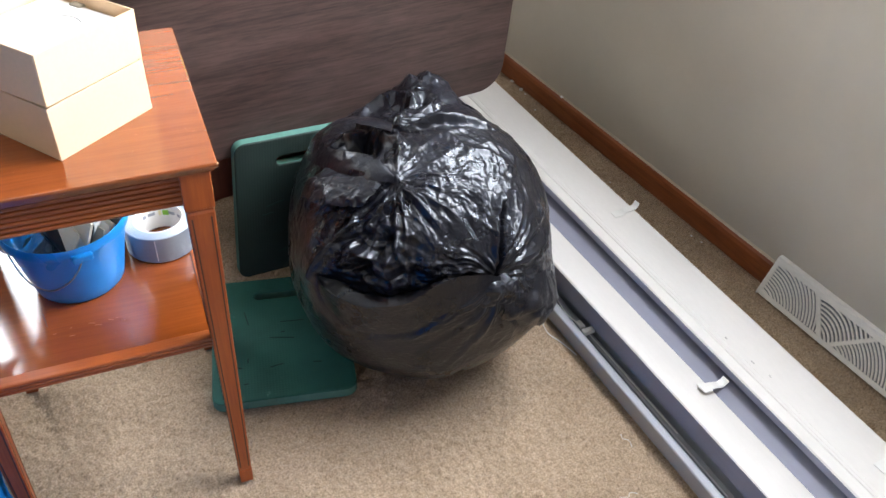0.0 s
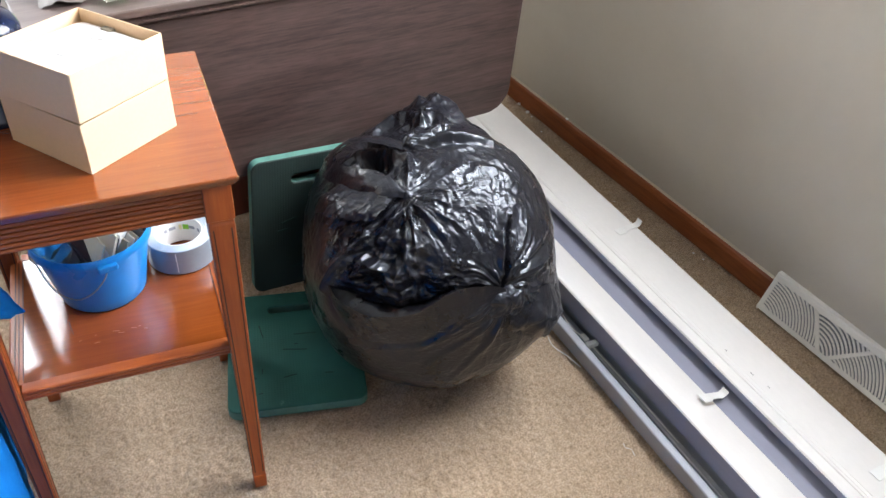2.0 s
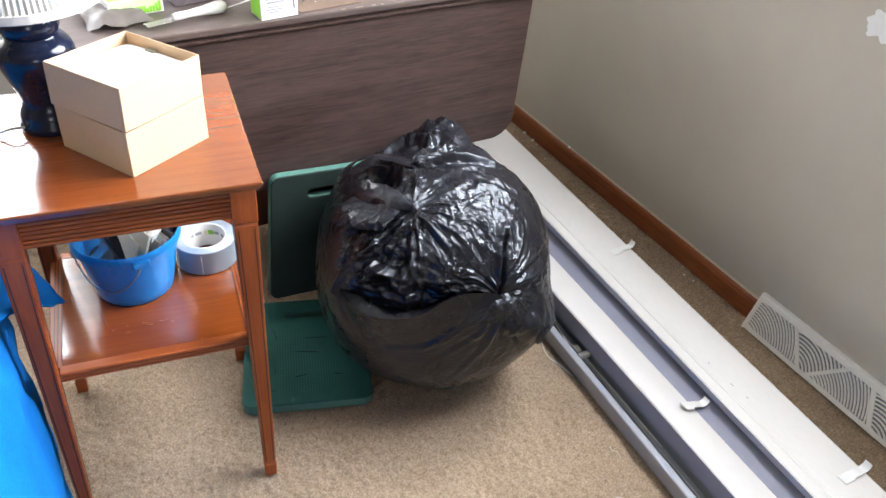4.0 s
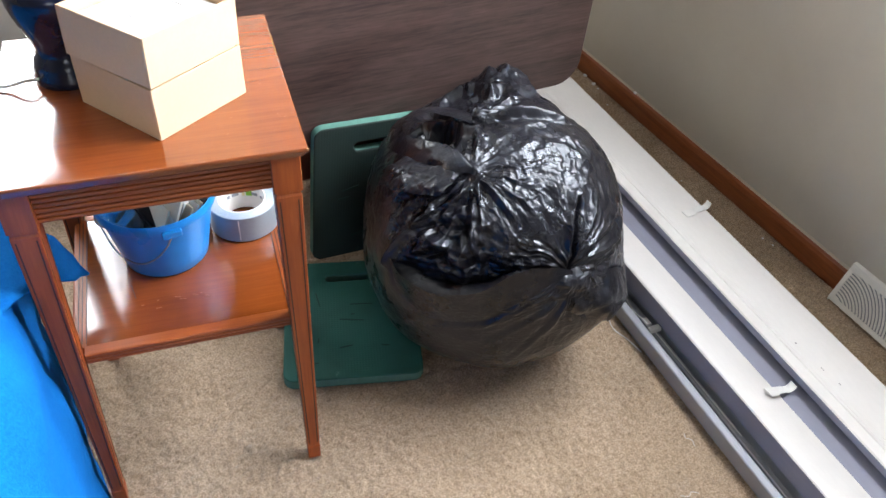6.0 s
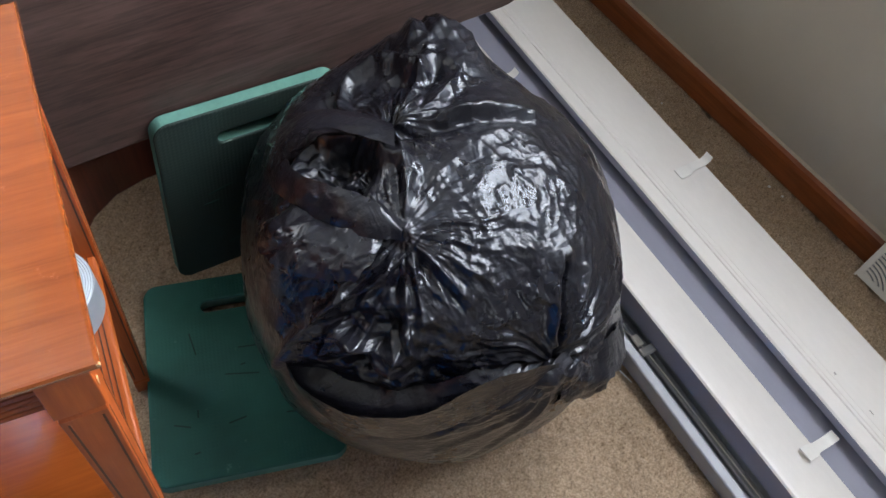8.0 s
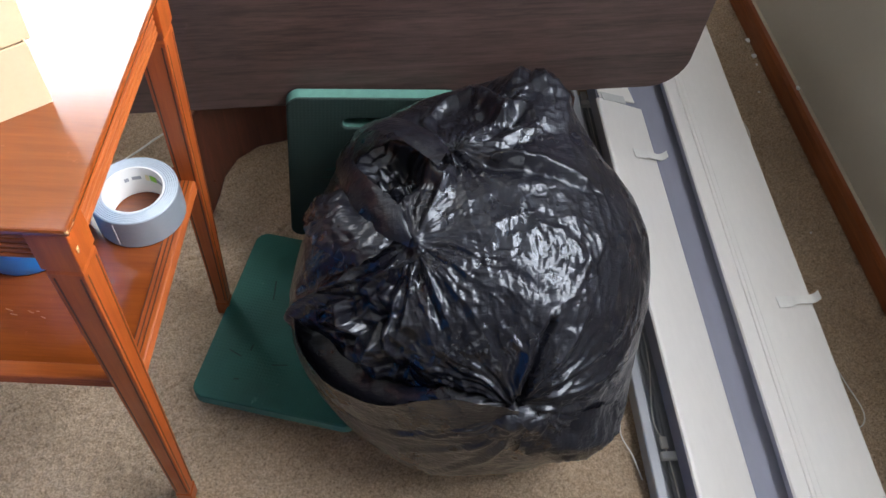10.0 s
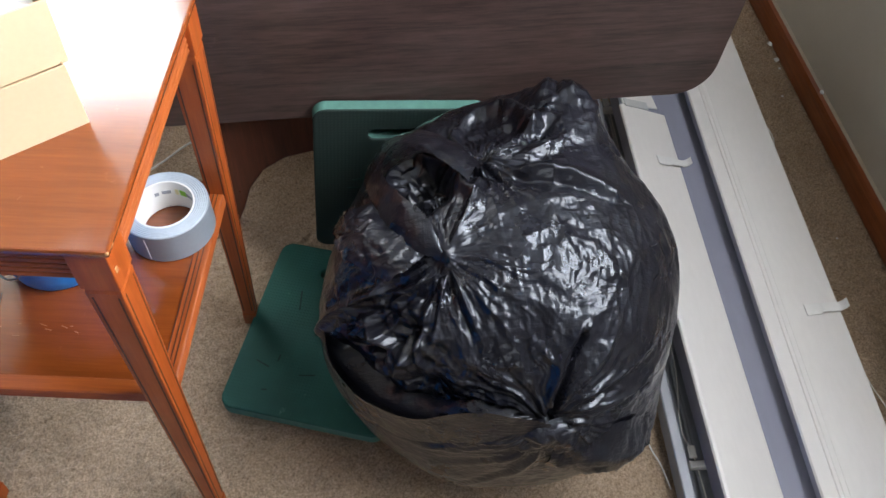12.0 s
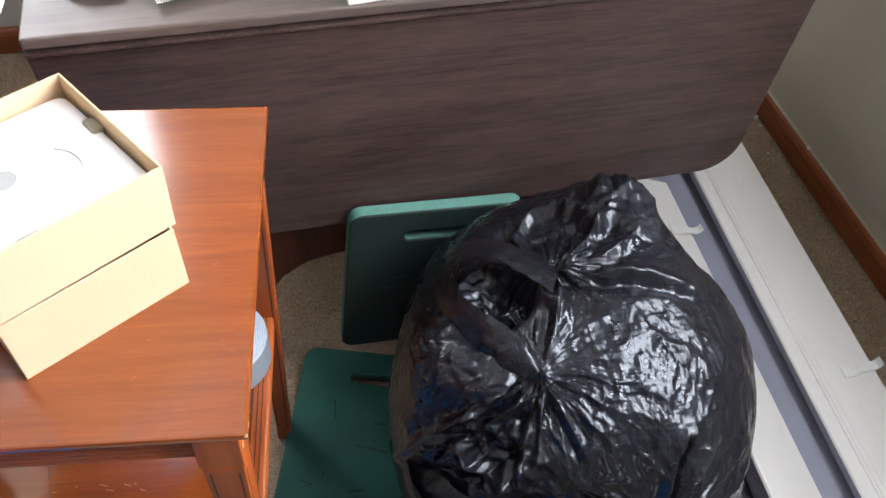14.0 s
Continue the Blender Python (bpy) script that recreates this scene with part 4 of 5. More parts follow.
# ---- foam kneeling pads ----
def kneeling_pad(m, label, foam):
    W, L, T, sl, sh = 0.268, 0.33, 0.024, 0.098, 0.020
    t = thing("kneeling_pad", m, label, "kneeling pad", "foam kneeling pads")
    out = rounded(W, L, 0.022, 15)
    hole = rounded(sl, sh, sh / 2 * 0.98, 15)
    hole = [(x, y + L / 2 - 0.052) for x, y in hole]
    bm = bmesh.new()
    lo, li = [bm.verts.new((x, y, 0)) for x, y in out], [bm.verts.new((x, y, 0)) for x, y in hole]
    uo, ui = [bm.verts.new((x, y, T)) for x, y in out], [bm.verts.new((x, y, T)) for x, y in hole]
    k = len(out)
    for i in range(k):
        j = (i + 1) % k
        bm.faces.new((uo[i], uo[j], ui[j], ui[i]))
        bm.faces.new((lo[j], lo[i], li[i], li[j]))
        bm.faces.new((lo[i], lo[j], uo[j], uo[i])).material_index = 1
        bm.faces.new((ui[i], ui[j], li[j], li[i])).material_index = 1
    bmesh.ops.recalc_face_normals(bm, faces=bm.faces)
    es = [e for e in bm.edges if abs(e.verts[0].co.z - e.verts[1].co.z) < 1e-6 and len({f.material_index for f in e.link_faces}) == 2]
    bmesh.ops.bevel(bm, geom=es, offset=0.003, segments=2, profile=0.5, affect="EDGES")
    part("pad", bm, [foam, FOAM_EDGE], t)
    rng = random.Random(len(label))
    dark = plain("scuff_dark", (0.006, 0.035, 0.028), 0.8)
    for _ in range(9):
        x, y = rng.uniform(-0.1, 0.1), rng.uniform(-0.13, 0.05)
        a = rng.uniform(-0.4, 0.4) + (math.pi / 2 if rng.random() < 0.5 else 0)
        bm = block(rng.uniform(0.006, 0.05), 0.0022, 0.0006, (0, 0, 0), rot=Matrix.Rotation(a, 4, "Z"))
        part("scuff", bm, dark, t, "dark gouge").matrix_basis = pose(x, y, T + 0.0003)


kneeling_pad(pose(-1.003, 0.295, 0.001, 0, 0, -18.5), "dark green foam kneeling pad lying flat on the carpet", FOAM)
kneeling_pad(pose(-0.874, 0.5005, 0.182, 90, 4.5, 0), "grimy blackish-green foam kneeling pad standing against the table leaf", FOAM_SHADED)


# ---- blind parts lying along the wall ----
LINE = pose(0, 0, 0, 0, 0, -2.45)
LINE2 = pose(0, 0, 0, 0, 0, -2.87)


def valance():
    """A long vinyl valance lying with its face strip up and its backing showing."""
    t = thing("blind_valance", LINE, "long white vinyl blind valance with lavender backing lying on the carpet", "blind valance")
    face = prism([(-0.456, 0.0975), (-0.4535, 0.1005), (-0.449, 0.1005), (-0.360, 0.066), (-0.3575, 0.0635), (-0.360, 0.0615), (-0.450, 0.0955)], -1.7, 0.69, cuts=6)
    part("face_strip", face, WHITE_PVC, t, "glossy white face strip")
    back = prism([(-0.4525, 0.096), (-0.4515, 0.046), (-0.425, 0.044), (-0.423, 0.003), (-0.200, 0.003), (-0.200, 0.064), (-0.310, 0.064), (-0.366, 0.0605), (-0.448, 0.091)], -1.7, 1.0, cuts=8)
    part("backing", back, LAVENDER, t, "lavender-grey backing")
    end = bmesh.new()
    block(0.085, 0.055, 0.003, (-0.412, 0.728, 0.083), 0.0008, bm=end, rot=Matrix.Rotation(radians(22), 4, "Y") @ Matrix.Rotation(radians(9), 4, "Z"))
    part("end_cap", end, WHITE_PVC, t, "broken white end cap")
    part("end_tape", block(0.055, 0.020, 0.0025, (-0.418, 0.700, 0.0885), 0.0005, rot=Matrix.Rotation(radians(22), 4, "Y") @ Matrix.Rotation(radians(6), 4, "Z")), plain("frosted_tape", (0.55, 0.55, 0.54), 0.35), t, "frosted clear tape")


def cornice():
    t = thing("white_blind_board", LINE2, "long white moulded blind board with fine grooves lying on the carpet", "blind board")
    sec = [(-0.3175, 0.080), (-0.3190, 0.097), (-0.3165, 0.1002), (-0.296, 0.1002), (-0.2945, 0.0985), (-0.2930, 0.1010), (-0.2890, 0.1010), (-0.2875, 0.0985), (-0.2860, 0.1000),
           (-0.2800, 0.1000), (-0.2790, 0.0992), (-0.2780, 0.1000), (-0.190, 0.1002), (-0.1875, 0.0985), (-0.1865, 0.092), (-0.1865, 0.034), (-0.190, 0.034), (-0.190, 0.080)]
    sides = [0] * len(sec)
    sides[0] = sides[-1] = sides[-2] = 1
    part("board", prism(sec, -1.75, 1.10, mats=sides, cuts=6), [WHITE_PVC, LAVENDER], t)
    part("foot_rail", prism([(-0.190, 0.0331), (-0.190, 0.002), (-0.198, 0.002), (-0.198, 0.0331)], -1.75, 1.10), LAVENDER, t)
    grey, rng = plain("chip_grey", (0.4, 0.38, 0.36), 0.7), random.Random(3)
    for _ in range(3):
        part("chip", block(rng.uniform(0.001, 0.003), rng.uniform(0.004, 0.012), 0.0006, (-0.268 + rng.uniform(-0.004, 0.004), rng.uniform(-0.45, -0.15), 0.1004)), grey, t, "small grey chip")


def headrail():
    t = thing("aluminium_headrail", pose(0.002, 0, 0, 0, 0, -2.9), "grey aluminium blind headrail lying on the carpet", "blind headrail")
    out = [(-0.492, 0.002), (-0.494, 0.006), (-0.494, 0.0385), (-0.492, 0.0405), (-0.479, 0.0405), (-0.4770, 0.039), (-0.4770, 0.034), (-0.4775, 0.010),
           (-0.470, 0.010), (-0.470, 0.018), (-0.467, 0.019), (-0.464, 0.018), (-0.464, 0.010), (-0.456, 0.010), (-0.455, 0.017), (-0.451, 0.0175), (-0.450, 0.010),
           (-0.440, 0.010), (-0.440, 0.036), (-0.4345, 0.036), (-0.4340, 0.002)]
    mats = [0] * 6 + [1] * 15
    part("rail", prism(out, -1.65, 0.78, mats=mats, cuts=4), [ALU, ALU_DARK], t)
    part("rod", tube([(-0.4605, -1.6, 0.024), (-0.4605, 0.77, 0.024)], 0.0035, 10), ALU, t, "thin grey tilt rod")
    for y in (-0.02, 0.74, -0.8):
        part("carrier", block(0.028, 0.012, 0.012, (-0.459, y, 0.032), 0.002), CORD, t, "white plastic carrier")
        part("carrier_clip", block(0.012, 0.020, 0.006, (-0.465, y + 0.02, 0.036), 0.002), CORD, t, "white plastic clip")
    part("lift_cord", tube(spline([(-0.460, 0.75, 0.030), (-0.458, 0.30, 0.030), (-0.458, 0.15, 0.036), (-0.473, 0.04, 0.036), (-0.460, -0.03, 0.030), (-0.454, -0.3, 0.026)], 10), 0.0012, 6), CORD, t, "thin pale lift cord")


def blind_clip(x, y, z, slope, line, label):
    """A translucent strip whose end curls up."""
    bm = bmesh.new()
    prof = [(-0.052, 0.0), (-0.030, 0.0005), (-0.026, 0.0035), (-0.010, 0.004), (0.000, 0.003), (0.006, 0.005), (0.010, 0.010), (0.012, 0.017)]
    w, rows = 0.0085, []
    for k, (px, pz) in enumerate(prof):
        ww = w * (1.25 if k < 2 else 0.95)
        rows.append([bm.verts.new((px, s * ww, pz + 0.0012 * e)) for s, e in ((-1, 0), (1, 0), (1, 1), (-1, 1))])
    for a, b in zip(rows, rows[1:]):
        for k in range(4):
            bm.faces.new((a[k], a[(k + 1) % 4], b[(k + 1) % 4], b[k]))
    bm.faces.new(rows[0][::-1])
    bm.faces.new(rows[-1])
    bmesh.ops.recalc_face_normals(bm, faces=bm.faces)
    solid("blind_clip", bm, TAPE_FILM, line @ pose(x, y, z, 0, slope, 2), label, "clip", "valance clips", smooth=50)


valance()
cornice()
headrail()
for y in (0.556, -0.265):
    blind_clip(-0.358 if y > 0 else -0.345, y, 0.068, 22.5, LINE, "curled translucent white clip on the valance edge")
for y in (0.205, -0.54):
    blind_clip(-0.194, y, 0.1015, 0, LINE2, "curled translucent white clip on the board edge")


def cord(points, r, label, name="loose_cord", category="cord", mat=None):
    solid(name, tube(spline(points, 8), r, 6), mat or CORD, None, label, category, smooth=60)


cord([(-0.155, 0.700, 0.012), (-0.112, 0.712, 0.016), (-0.096, 0.682, 0.010), (-0.108, 0.645, 0.008), (-0.150, 0.628, 0.012)], 0.0013, "small loop of white cord on the carpet")
cord([(-0.165, 0.215, 0.03), (-0.136, 0.184, 0.010), (-0.123, 0.118, 0.006), (-0.113, 0.055, 0.006), (-0.133, 0.030, 0.006), (-0.175, 0.042, 0.012)], 0.0012, "curved white cord lying on the carpet")
cord([(-0.50, 0.11, 0.010), (-0.515, 0.06, 0.006), (-0.505, 0.02, 0.005), (-0.50, -0.02, 0.006)], 0.0011, "thin white cord beside the headrail")
cord([(-1.46, 0.60, 0.008), (-1.328, 0.716, 0.006), (-1.262, 0.776, 0.006), (-1.16, 0.82, 0.007)], 0.0022, "pale electric cord on the carpet under the table")


def crumb(x, y, s, seed):
    bm = bmesh.new()
    bmesh.ops.create_icosphere(bm, subdivisions=2, radius=s)
    for v in bm.verts:
        v.co *= 1 + 0.45 * noise.noise(v.co * 180 + Vector((seed, 0, 0)))
        v.co.z *= 0.55
    solid("paint_crumb", bm, SPACKLE, pose(x, y, 0.002 + s * 0.4), "white crumb of dried plaster on the carpet", "crumb", "plaster crumbs")


for k, (x, y, s) in enumerate([(0.001, 0.965, 0.006), (-0.003, 0.912, 0.006), (-0.006, 0.885, 0.003), (-0.03, 0.80, 0.0025), (-0.022, 0.16, 0.003), (-0.018, 0.13, 0.0025), (-0.10, 0.60, 0.002), (-0.06, 0.42, 0.002)]):
    crumb(x, y, s, k)
solid("baseboard_crumb", block(0.006, 0.009, 0.005, (0, 0, 0), 0.0015), SPACKLE, pose(EAST - 0.006, 0.741, 0.0655), "white crumb of plaster on the baseboard", "crumb", "plaster crumbs")


def lint(x, y, rz):
    cord([Vector((x, y, 0.004)) + Matrix.Rotation(rz, 3, "Z") @ Vector(v) for v in ((0, 0, 0), (0.006, 0.012, 0.003), (0.001, 0.022, 0.004), (0.010, 0.032, 0.0))], 0.0006, "wisp of loose thread on the carpet", "thread", "thread")


lint(-0.545, -0.25, 0.3)
lint(-0.60, -0.33, 1.6)


# ---- spackle on the wall ----
def spackle(y, z, ry, rz, seed):
    out = []
    for k in range(40):
        a = 2 * math.pi * k / 40
        q = 1 + 0.5 * noise.noise(Vector((2.2 * math.cos(a) + seed, 2.2 * math.sin(a), 0))) + 0.25 * noise.noise(Vector((7 * math.cos(a), 7 * math.sin(a), seed)))
        out.append((ry * q * math.cos(a), rz * q * math.sin(a)))
    solid("spackle_patch", extrude_outline(out, 0.0018), SPACKLE, pose(EAST - 0.0004, y, z, 90, 0, -90), "rough white spackle patch on the painted wall", "spackle", "spackle patches")


spackle(-0.105, 0.765, 0.036, 0.028, 1)
spackle(-0.150, 0.85, 0.07, 0.06, 5)
spackle(0.035, 0.775, 0.008, 0.005, 9)
spackle(0.075, 0.77, 0.005, 0.006, 12)
spackle(-0.02, 0.80, 0.007, 0.005, 17)


# ---- baseboard register ----
def register():
    L, z1 = 0.47, 0.089
    t = thing("baseboard_register", pose(EAST, -0.055, 0), "white metal baseboard register with curved louvre slots", "heating register")
    foot, top = Vector((-0.048, 0, 0.006)), Vector((-0.012, 0, z1))
    up = (top - foot)
    face_h = up.length
    part("hood", prism([(-0.001, 0.002), (-0.001, z1 + 0.004), (-0.011, z1 + 0.004), (-0.013, z1 + 0.001), (-0.0095, z1 - 0.002), (-0.004, z1 - 0.004), (-0.004, 0.002)], -L, 0), WHITE, t)
    for y in (-0.0015, -L + 0.0015):
        e = prism([(-0.0045, 0.002), (-0.0045, z1 - 0.004), (-0.012, z1 - 0.002), (-0.048, 0.008), (-0.048, 0.002)], y - 0.0015, y + 0.0015)
        part("end_plate", e, WHITE, t)
    # the dimness inside the register is painted as this panel's grey
    part("duct", prism([(-0.0055, 0.004), (-0.0055, z1 - 0.01), (-0.009, z1 - 0.01), (-0.034, 0.004)], -L + 0.004, -0.004), SHADOW_GREY, t, "grey metal behind the slots, shade put into its colour")
    # the face: x runs along the wall, y up the slope
    m = Matrix((( 0, up.x / face_h, -up.z / face_h, foot.x), (-1, 0, 0, 0), (0, up.z / face_h, up.x / face_h, foot.z), (0, 0, 0, 1)))
    fr = bmesh.new()
    b, T = 0.011, 0.0022
    for sx, sy, at in ((L, b, (L / 2, b / 2, 0)), (L, b, (L / 2, face_h - b / 2, 0)), (b, face_h - 2 * b, (b / 2, face_h / 2, 0)), (b, face_h - 2 * b, (L - b / 2, face_h / 2, 0))):
        block(sx, sy, T, at, 0.0005, 1, bm=fr)
    g = part("grille", fr, WHITE, t)
    g.matrix_basis = m
    lo, hi = b, face_h - b

    def slat(points, w=0.0022):
        bm = bmesh.new()
        pts = [Vector((x, y, 0)) for x, y in points]
        rows = []
        for i, p in enumerate(pts):
            d = (pts[min(i + 1, len(pts) - 1)] - pts[max(i - 1, 0)]).normalized()
            n = Vector((-d.y, d.x, 0)) * w
            rows.append([bm.verts.new(q) for q in (p - n + Vector((0, 0, -0.0011)), p + n + Vector((0, 0, -0.0011)), p + n * 0.8 + Vector((0, 0, 0.0009)), p - n * 0.8 + Vector((0, 0, 0.0009)))])
        for r, s in zip(rows, rows[1:]):
            for k in range(4):
                bm.faces.new((r[k], r[(k + 1) % 4], s[(k + 1) % 4], s[k]))
        bm.faces.new(rows[0][::-1])
        bm.faces.new(rows[-1])
        bmesh.ops.recalc_face_normals(bm, faces=bm.faces)
        ob = part("louvre", bm, WHITE, t)
        ob.matrix_basis = m

    def bar(x0, x1):
        bm = bmesh.new()
        w = 0.006
        vs = [bm.verts.new(q) for z in (-0.0012, 0.0013) for q in ((x0 - w, lo, z), (x0 + w, lo, z), (x1 + w, hi, z), (x1 - w, hi, z))]
        for q in ((3, 2, 1, 0), (4, 5, 6, 7), (0, 1, 5, 4), (1, 2, 6, 5), (2, 3, 7, 6), (3, 0, 4, 7)):
            bm.faces.new([vs[k] for k in q])
        part("divider", bm, WHITE, t).matrix_basis = m

    bar(0.168, 0.118)
    bar(0.196, 0.262)
    bar(0.365, 0.330)

    def arcs(cx, cy, inside, r0, r1, step):
        r = r0
        while r < r1:
            run = []
            for k in range(0, 181):
                a = math.pi * 2 * k / 180
                x, y = cx + r * math.cos(a), cy + r * math.sin(a)
                if lo - 0.002 <= y <= hi + 0.002 and inside(x, y):
                    run.append((x, y))
                else:
                    if len(run) > 2:
                        slat(run)
                    run = []
            if len(run) > 2:
                slat(run)
            r += step

    f1 = lambda y: 0.168 - 0.050 * (y - lo) / (hi - lo)
    f2 = lambda y: 0.196 + 0.066 * (y - lo) / (hi - lo)
    f3 = lambda y: 0.365 - 0.035 * (y - lo) / (hi - lo)
    arcs(0.010, lo - 0.035, lambda x, y: b - 0.002 < x < f1(y), 0.030, 0.22, 0.0072)
    arcs(0.150, lo - 0.020, lambda x, y: f1(y) < x < f2(y), 0.030, 0.22, 0.0085)
    arcs(0.195, lo - 0.040, lambda x, y: f2(y) < x < f3(y), 0.040, 0.30, 0.0072)
    arcs(0.370, lo - 0.030, lambda x, y: f3(y) < x < L - b + 0.002, 0.030, 0.22, 0.0085)


register()


# ---- boxes on the side table ----
def open_box(name, m, w, d, h, label, tilt_label=""):
    t = thing(name, m, label, "box", "kraft boxes")
    k = 0.0022
    for nm, sx, sy, at in (("side", w, k, (0, -d / 2 + k / 2)), ("side", w, k, (0, d / 2 - k / 2)), ("side", k, d - 2 * k, (-w / 2 + k / 2, 0)), ("side", k, d - 2 * k, (w / 2 - k / 2, 0))):
        part(nm, block(sx, sy, h, (at[0], at[1], h / 2), 0.0006, 1), CARD, t)
    part("bottom", block(w - 2 * k, d - 2 * k, k, (0, 0, k / 2 + 0.0005)), CARD_IN, t)
    return t


BOX_AT = (-1.285, 0.192)
open_box("kraft_box", pose(BOX_AT[0] + 0.002, BOX_AT[1] + 0.002, 0.6602, 0, 0, 29.5), 0.150, 0.154, 0.072, "pale kraft cardboard box under another on the side table")
UPPER = pose(-1.2838, 0.1950, 0.7325, -2.0, 0.4, -57.9) @ pose(0, 0, 0, 0, 0, 90)
open_box("kraft_box", UPPER, 0.1550, 0.1510, 0.0660, "open pale kraft cardboard box holding white packing, tilted on a box")


def packing():
    """The white moulded insert; two edge notches and a round hole are set on it as shade-coloured pieces."""
    out = rounded(0.146, 0.138, 0.012, 5)
    plate = extrude_outline(out, 0.034, bevel=0.004)
    t = thing("packing_insert", UPPER @ pose(0.000, 0.000, 0.0165), "white moulded packing insert inside the open box", "packing")
    part("insert", plate, WHITE_FOAM, t, smooth=40)
    # nothing is cut out: recess shade is the colour of these added pieces
    hole = plain("packing_shadow", (0.42, 0.42, 0.40), 0.8)
    part("hole", lathe([(0, 0.0344), (0.009, 0.0344), (0.0098, 0.0349), (0.0105, 0.0344)], 24), [hole], t, "grey disc painted as the shade in a round hole").matrix_basis = pose(-0.014, 0.004, 0)
    part("notch", block(0.012, 0.020, 0.006, (0.070, 0.016, 0.0335), 0.003), [plain("notch_shadow", (0.30, 0.27, 0.20), 0.8)], t, "block painted as the shade in a finger notch")
    part("notch", block(0.020, 0.010, 0.006, (-0.028, -0.063, 0.0335), 0.003), [plain("notch_pale_shadow", (0.5, 0.47, 0.42), 0.8)], t, "block painted as the shade in a finger notch")
    part("rim", tube([(0.012 + 0.030 * math.cos(a / 10), -0.01 + 0.03 * math.sin(a / 10), 0.0346) for a in range(-8, 9)], 0.0012, 6), WHITE_FOAM, t, "raised curved rib", smooth=60)


packing()


# ---- lamp ----
def lamp():
    t = thing("table_lamp", pose(-1.390, 0.304, 0.6602), "dark blue glazed ceramic table lamp with a white pleated shade", "table lamp")
    prof = [(0, 0), (0.046, 0), (0.048, 0.004), (0.048, 0.012), (0.045, 0.018), (0.0455, 0.024), (0.041, 0.034), (0.037, 0.042), (0.037, 0.052), (0.041, 0.066), (0.047, 0.082), (0.053, 0.100), (0.0565, 0.114),
            (0.057, 0.126), (0.054, 0.136), (0.047, 0.144), (0.040, 0.148), (0.038, 0.152), (0.040, 0.156), (0.043, 0.163), (0.043, 0.173), (0.040, 0.180), (0.030, 0.182), (0.014, 0.186), (0, 0.186)]
    part("base", lathe(prof, 56), COBALT, t, "glossy dark blue vase-shaped base", smooth=50)
    part("stem", lathe([(0, 0.186), (0.008, 0.186), (0.008, 0.30), (0, 0.30)], 16), STEEL, t, smooth=40)
    n = 84
    shade = lathe([(0.111, 0.212), (0.072, 0.375)], n * 4, wobble=0.011, flutes=n)
    ob = part("shade", shade, SHADE, t, "white pleated fabric shade")
    sol = ob.modifiers.new("thick", "SOLIDIFY")
    sol.thickness = 0.0012
    part("shade_trim", lathe([(0.1125, 0.206), (0.1145, 0.208), (0.1135, 0.219), (0.1115, 0.220), (0.1105, 0.207)], 96), SHADE, t, "plain white band along the shade's edge", smooth=50)
    part("shade_trim", lathe([(0.0735, 0.372), (0.0745, 0.374), (0.0735, 0.382), (0.0715, 0.382), (0.0715, 0.373)], 96), SHADE, t, smooth=50)
    part("power_cord", tube(spline([(-0.040, -0.020, 0.012), (-0.060, -0.026, 0.016), (-0.085, -0.012, 0.006), (-0.12, 0.002, 0.004)], 8), 0.0022, 8), CORD, t, "white power cord", smooth=60)


lamp()


# ---- bucket and tape on the lower shelf ----
def shelf_at(x, y, z=0.3412, rz=0):
    return pose(-1.307, 0.2235, 0, 0, 0, -8.5) @ pose(x, y, z, 0, 0, rz)


def bucket():
    t = thing("blue_bucket", shelf_at(-0.022, 0.036), "small blue plastic bucket with a wire handle, full of oddments", "bucket")
    prof = [(0, 0.0), (0.064, 0.0), (0.0665, 0.003), (0.070, 0.020), (0.086, 0.100), (0.0865, 0.104), (0.0915, 0.105), (0.0925, 0.108), (0.092, 0.120), (0.0905, 0.1225), (0.0885, 0.121), (0.0865, 0.104), (0.068, 0.012), (0.064, 0.004), (0, 0.004)]
    part("body", lathe(prof, 72), BLUE_PLASTIC, t, smooth=40)
    for s in (-1, 1):
        part("ear", block(0.030, 0.010, 0.013, (0, s * 0.0945, 0.106), 0.003), BLUE_PLASTIC, t).matrix_basis = pose(0, 0, 0, 0, 0, 12)
    R = Matrix.Rotation(radians(12), 3, "Z")
    front = [(-0.001, -0.0985, 0.106), (-0.012, -0.0955, 0.085), (-0.030, -0.086, 0.062), (-0.052, -0.068, 0.046), (-0.072, -0.038, 0.046), (-0.083, 0.0, 0.058), (-0.085, 0.045, 0.078), (-0.06, 0.085, 0.10), (0, 0.0985, 0.106)]
    part("handle", tube(spline([R @ Vector(p) for p in front], 8), 0.0013, 6), WIRE, t, "hanging wire handle", smooth=60)


bucket()


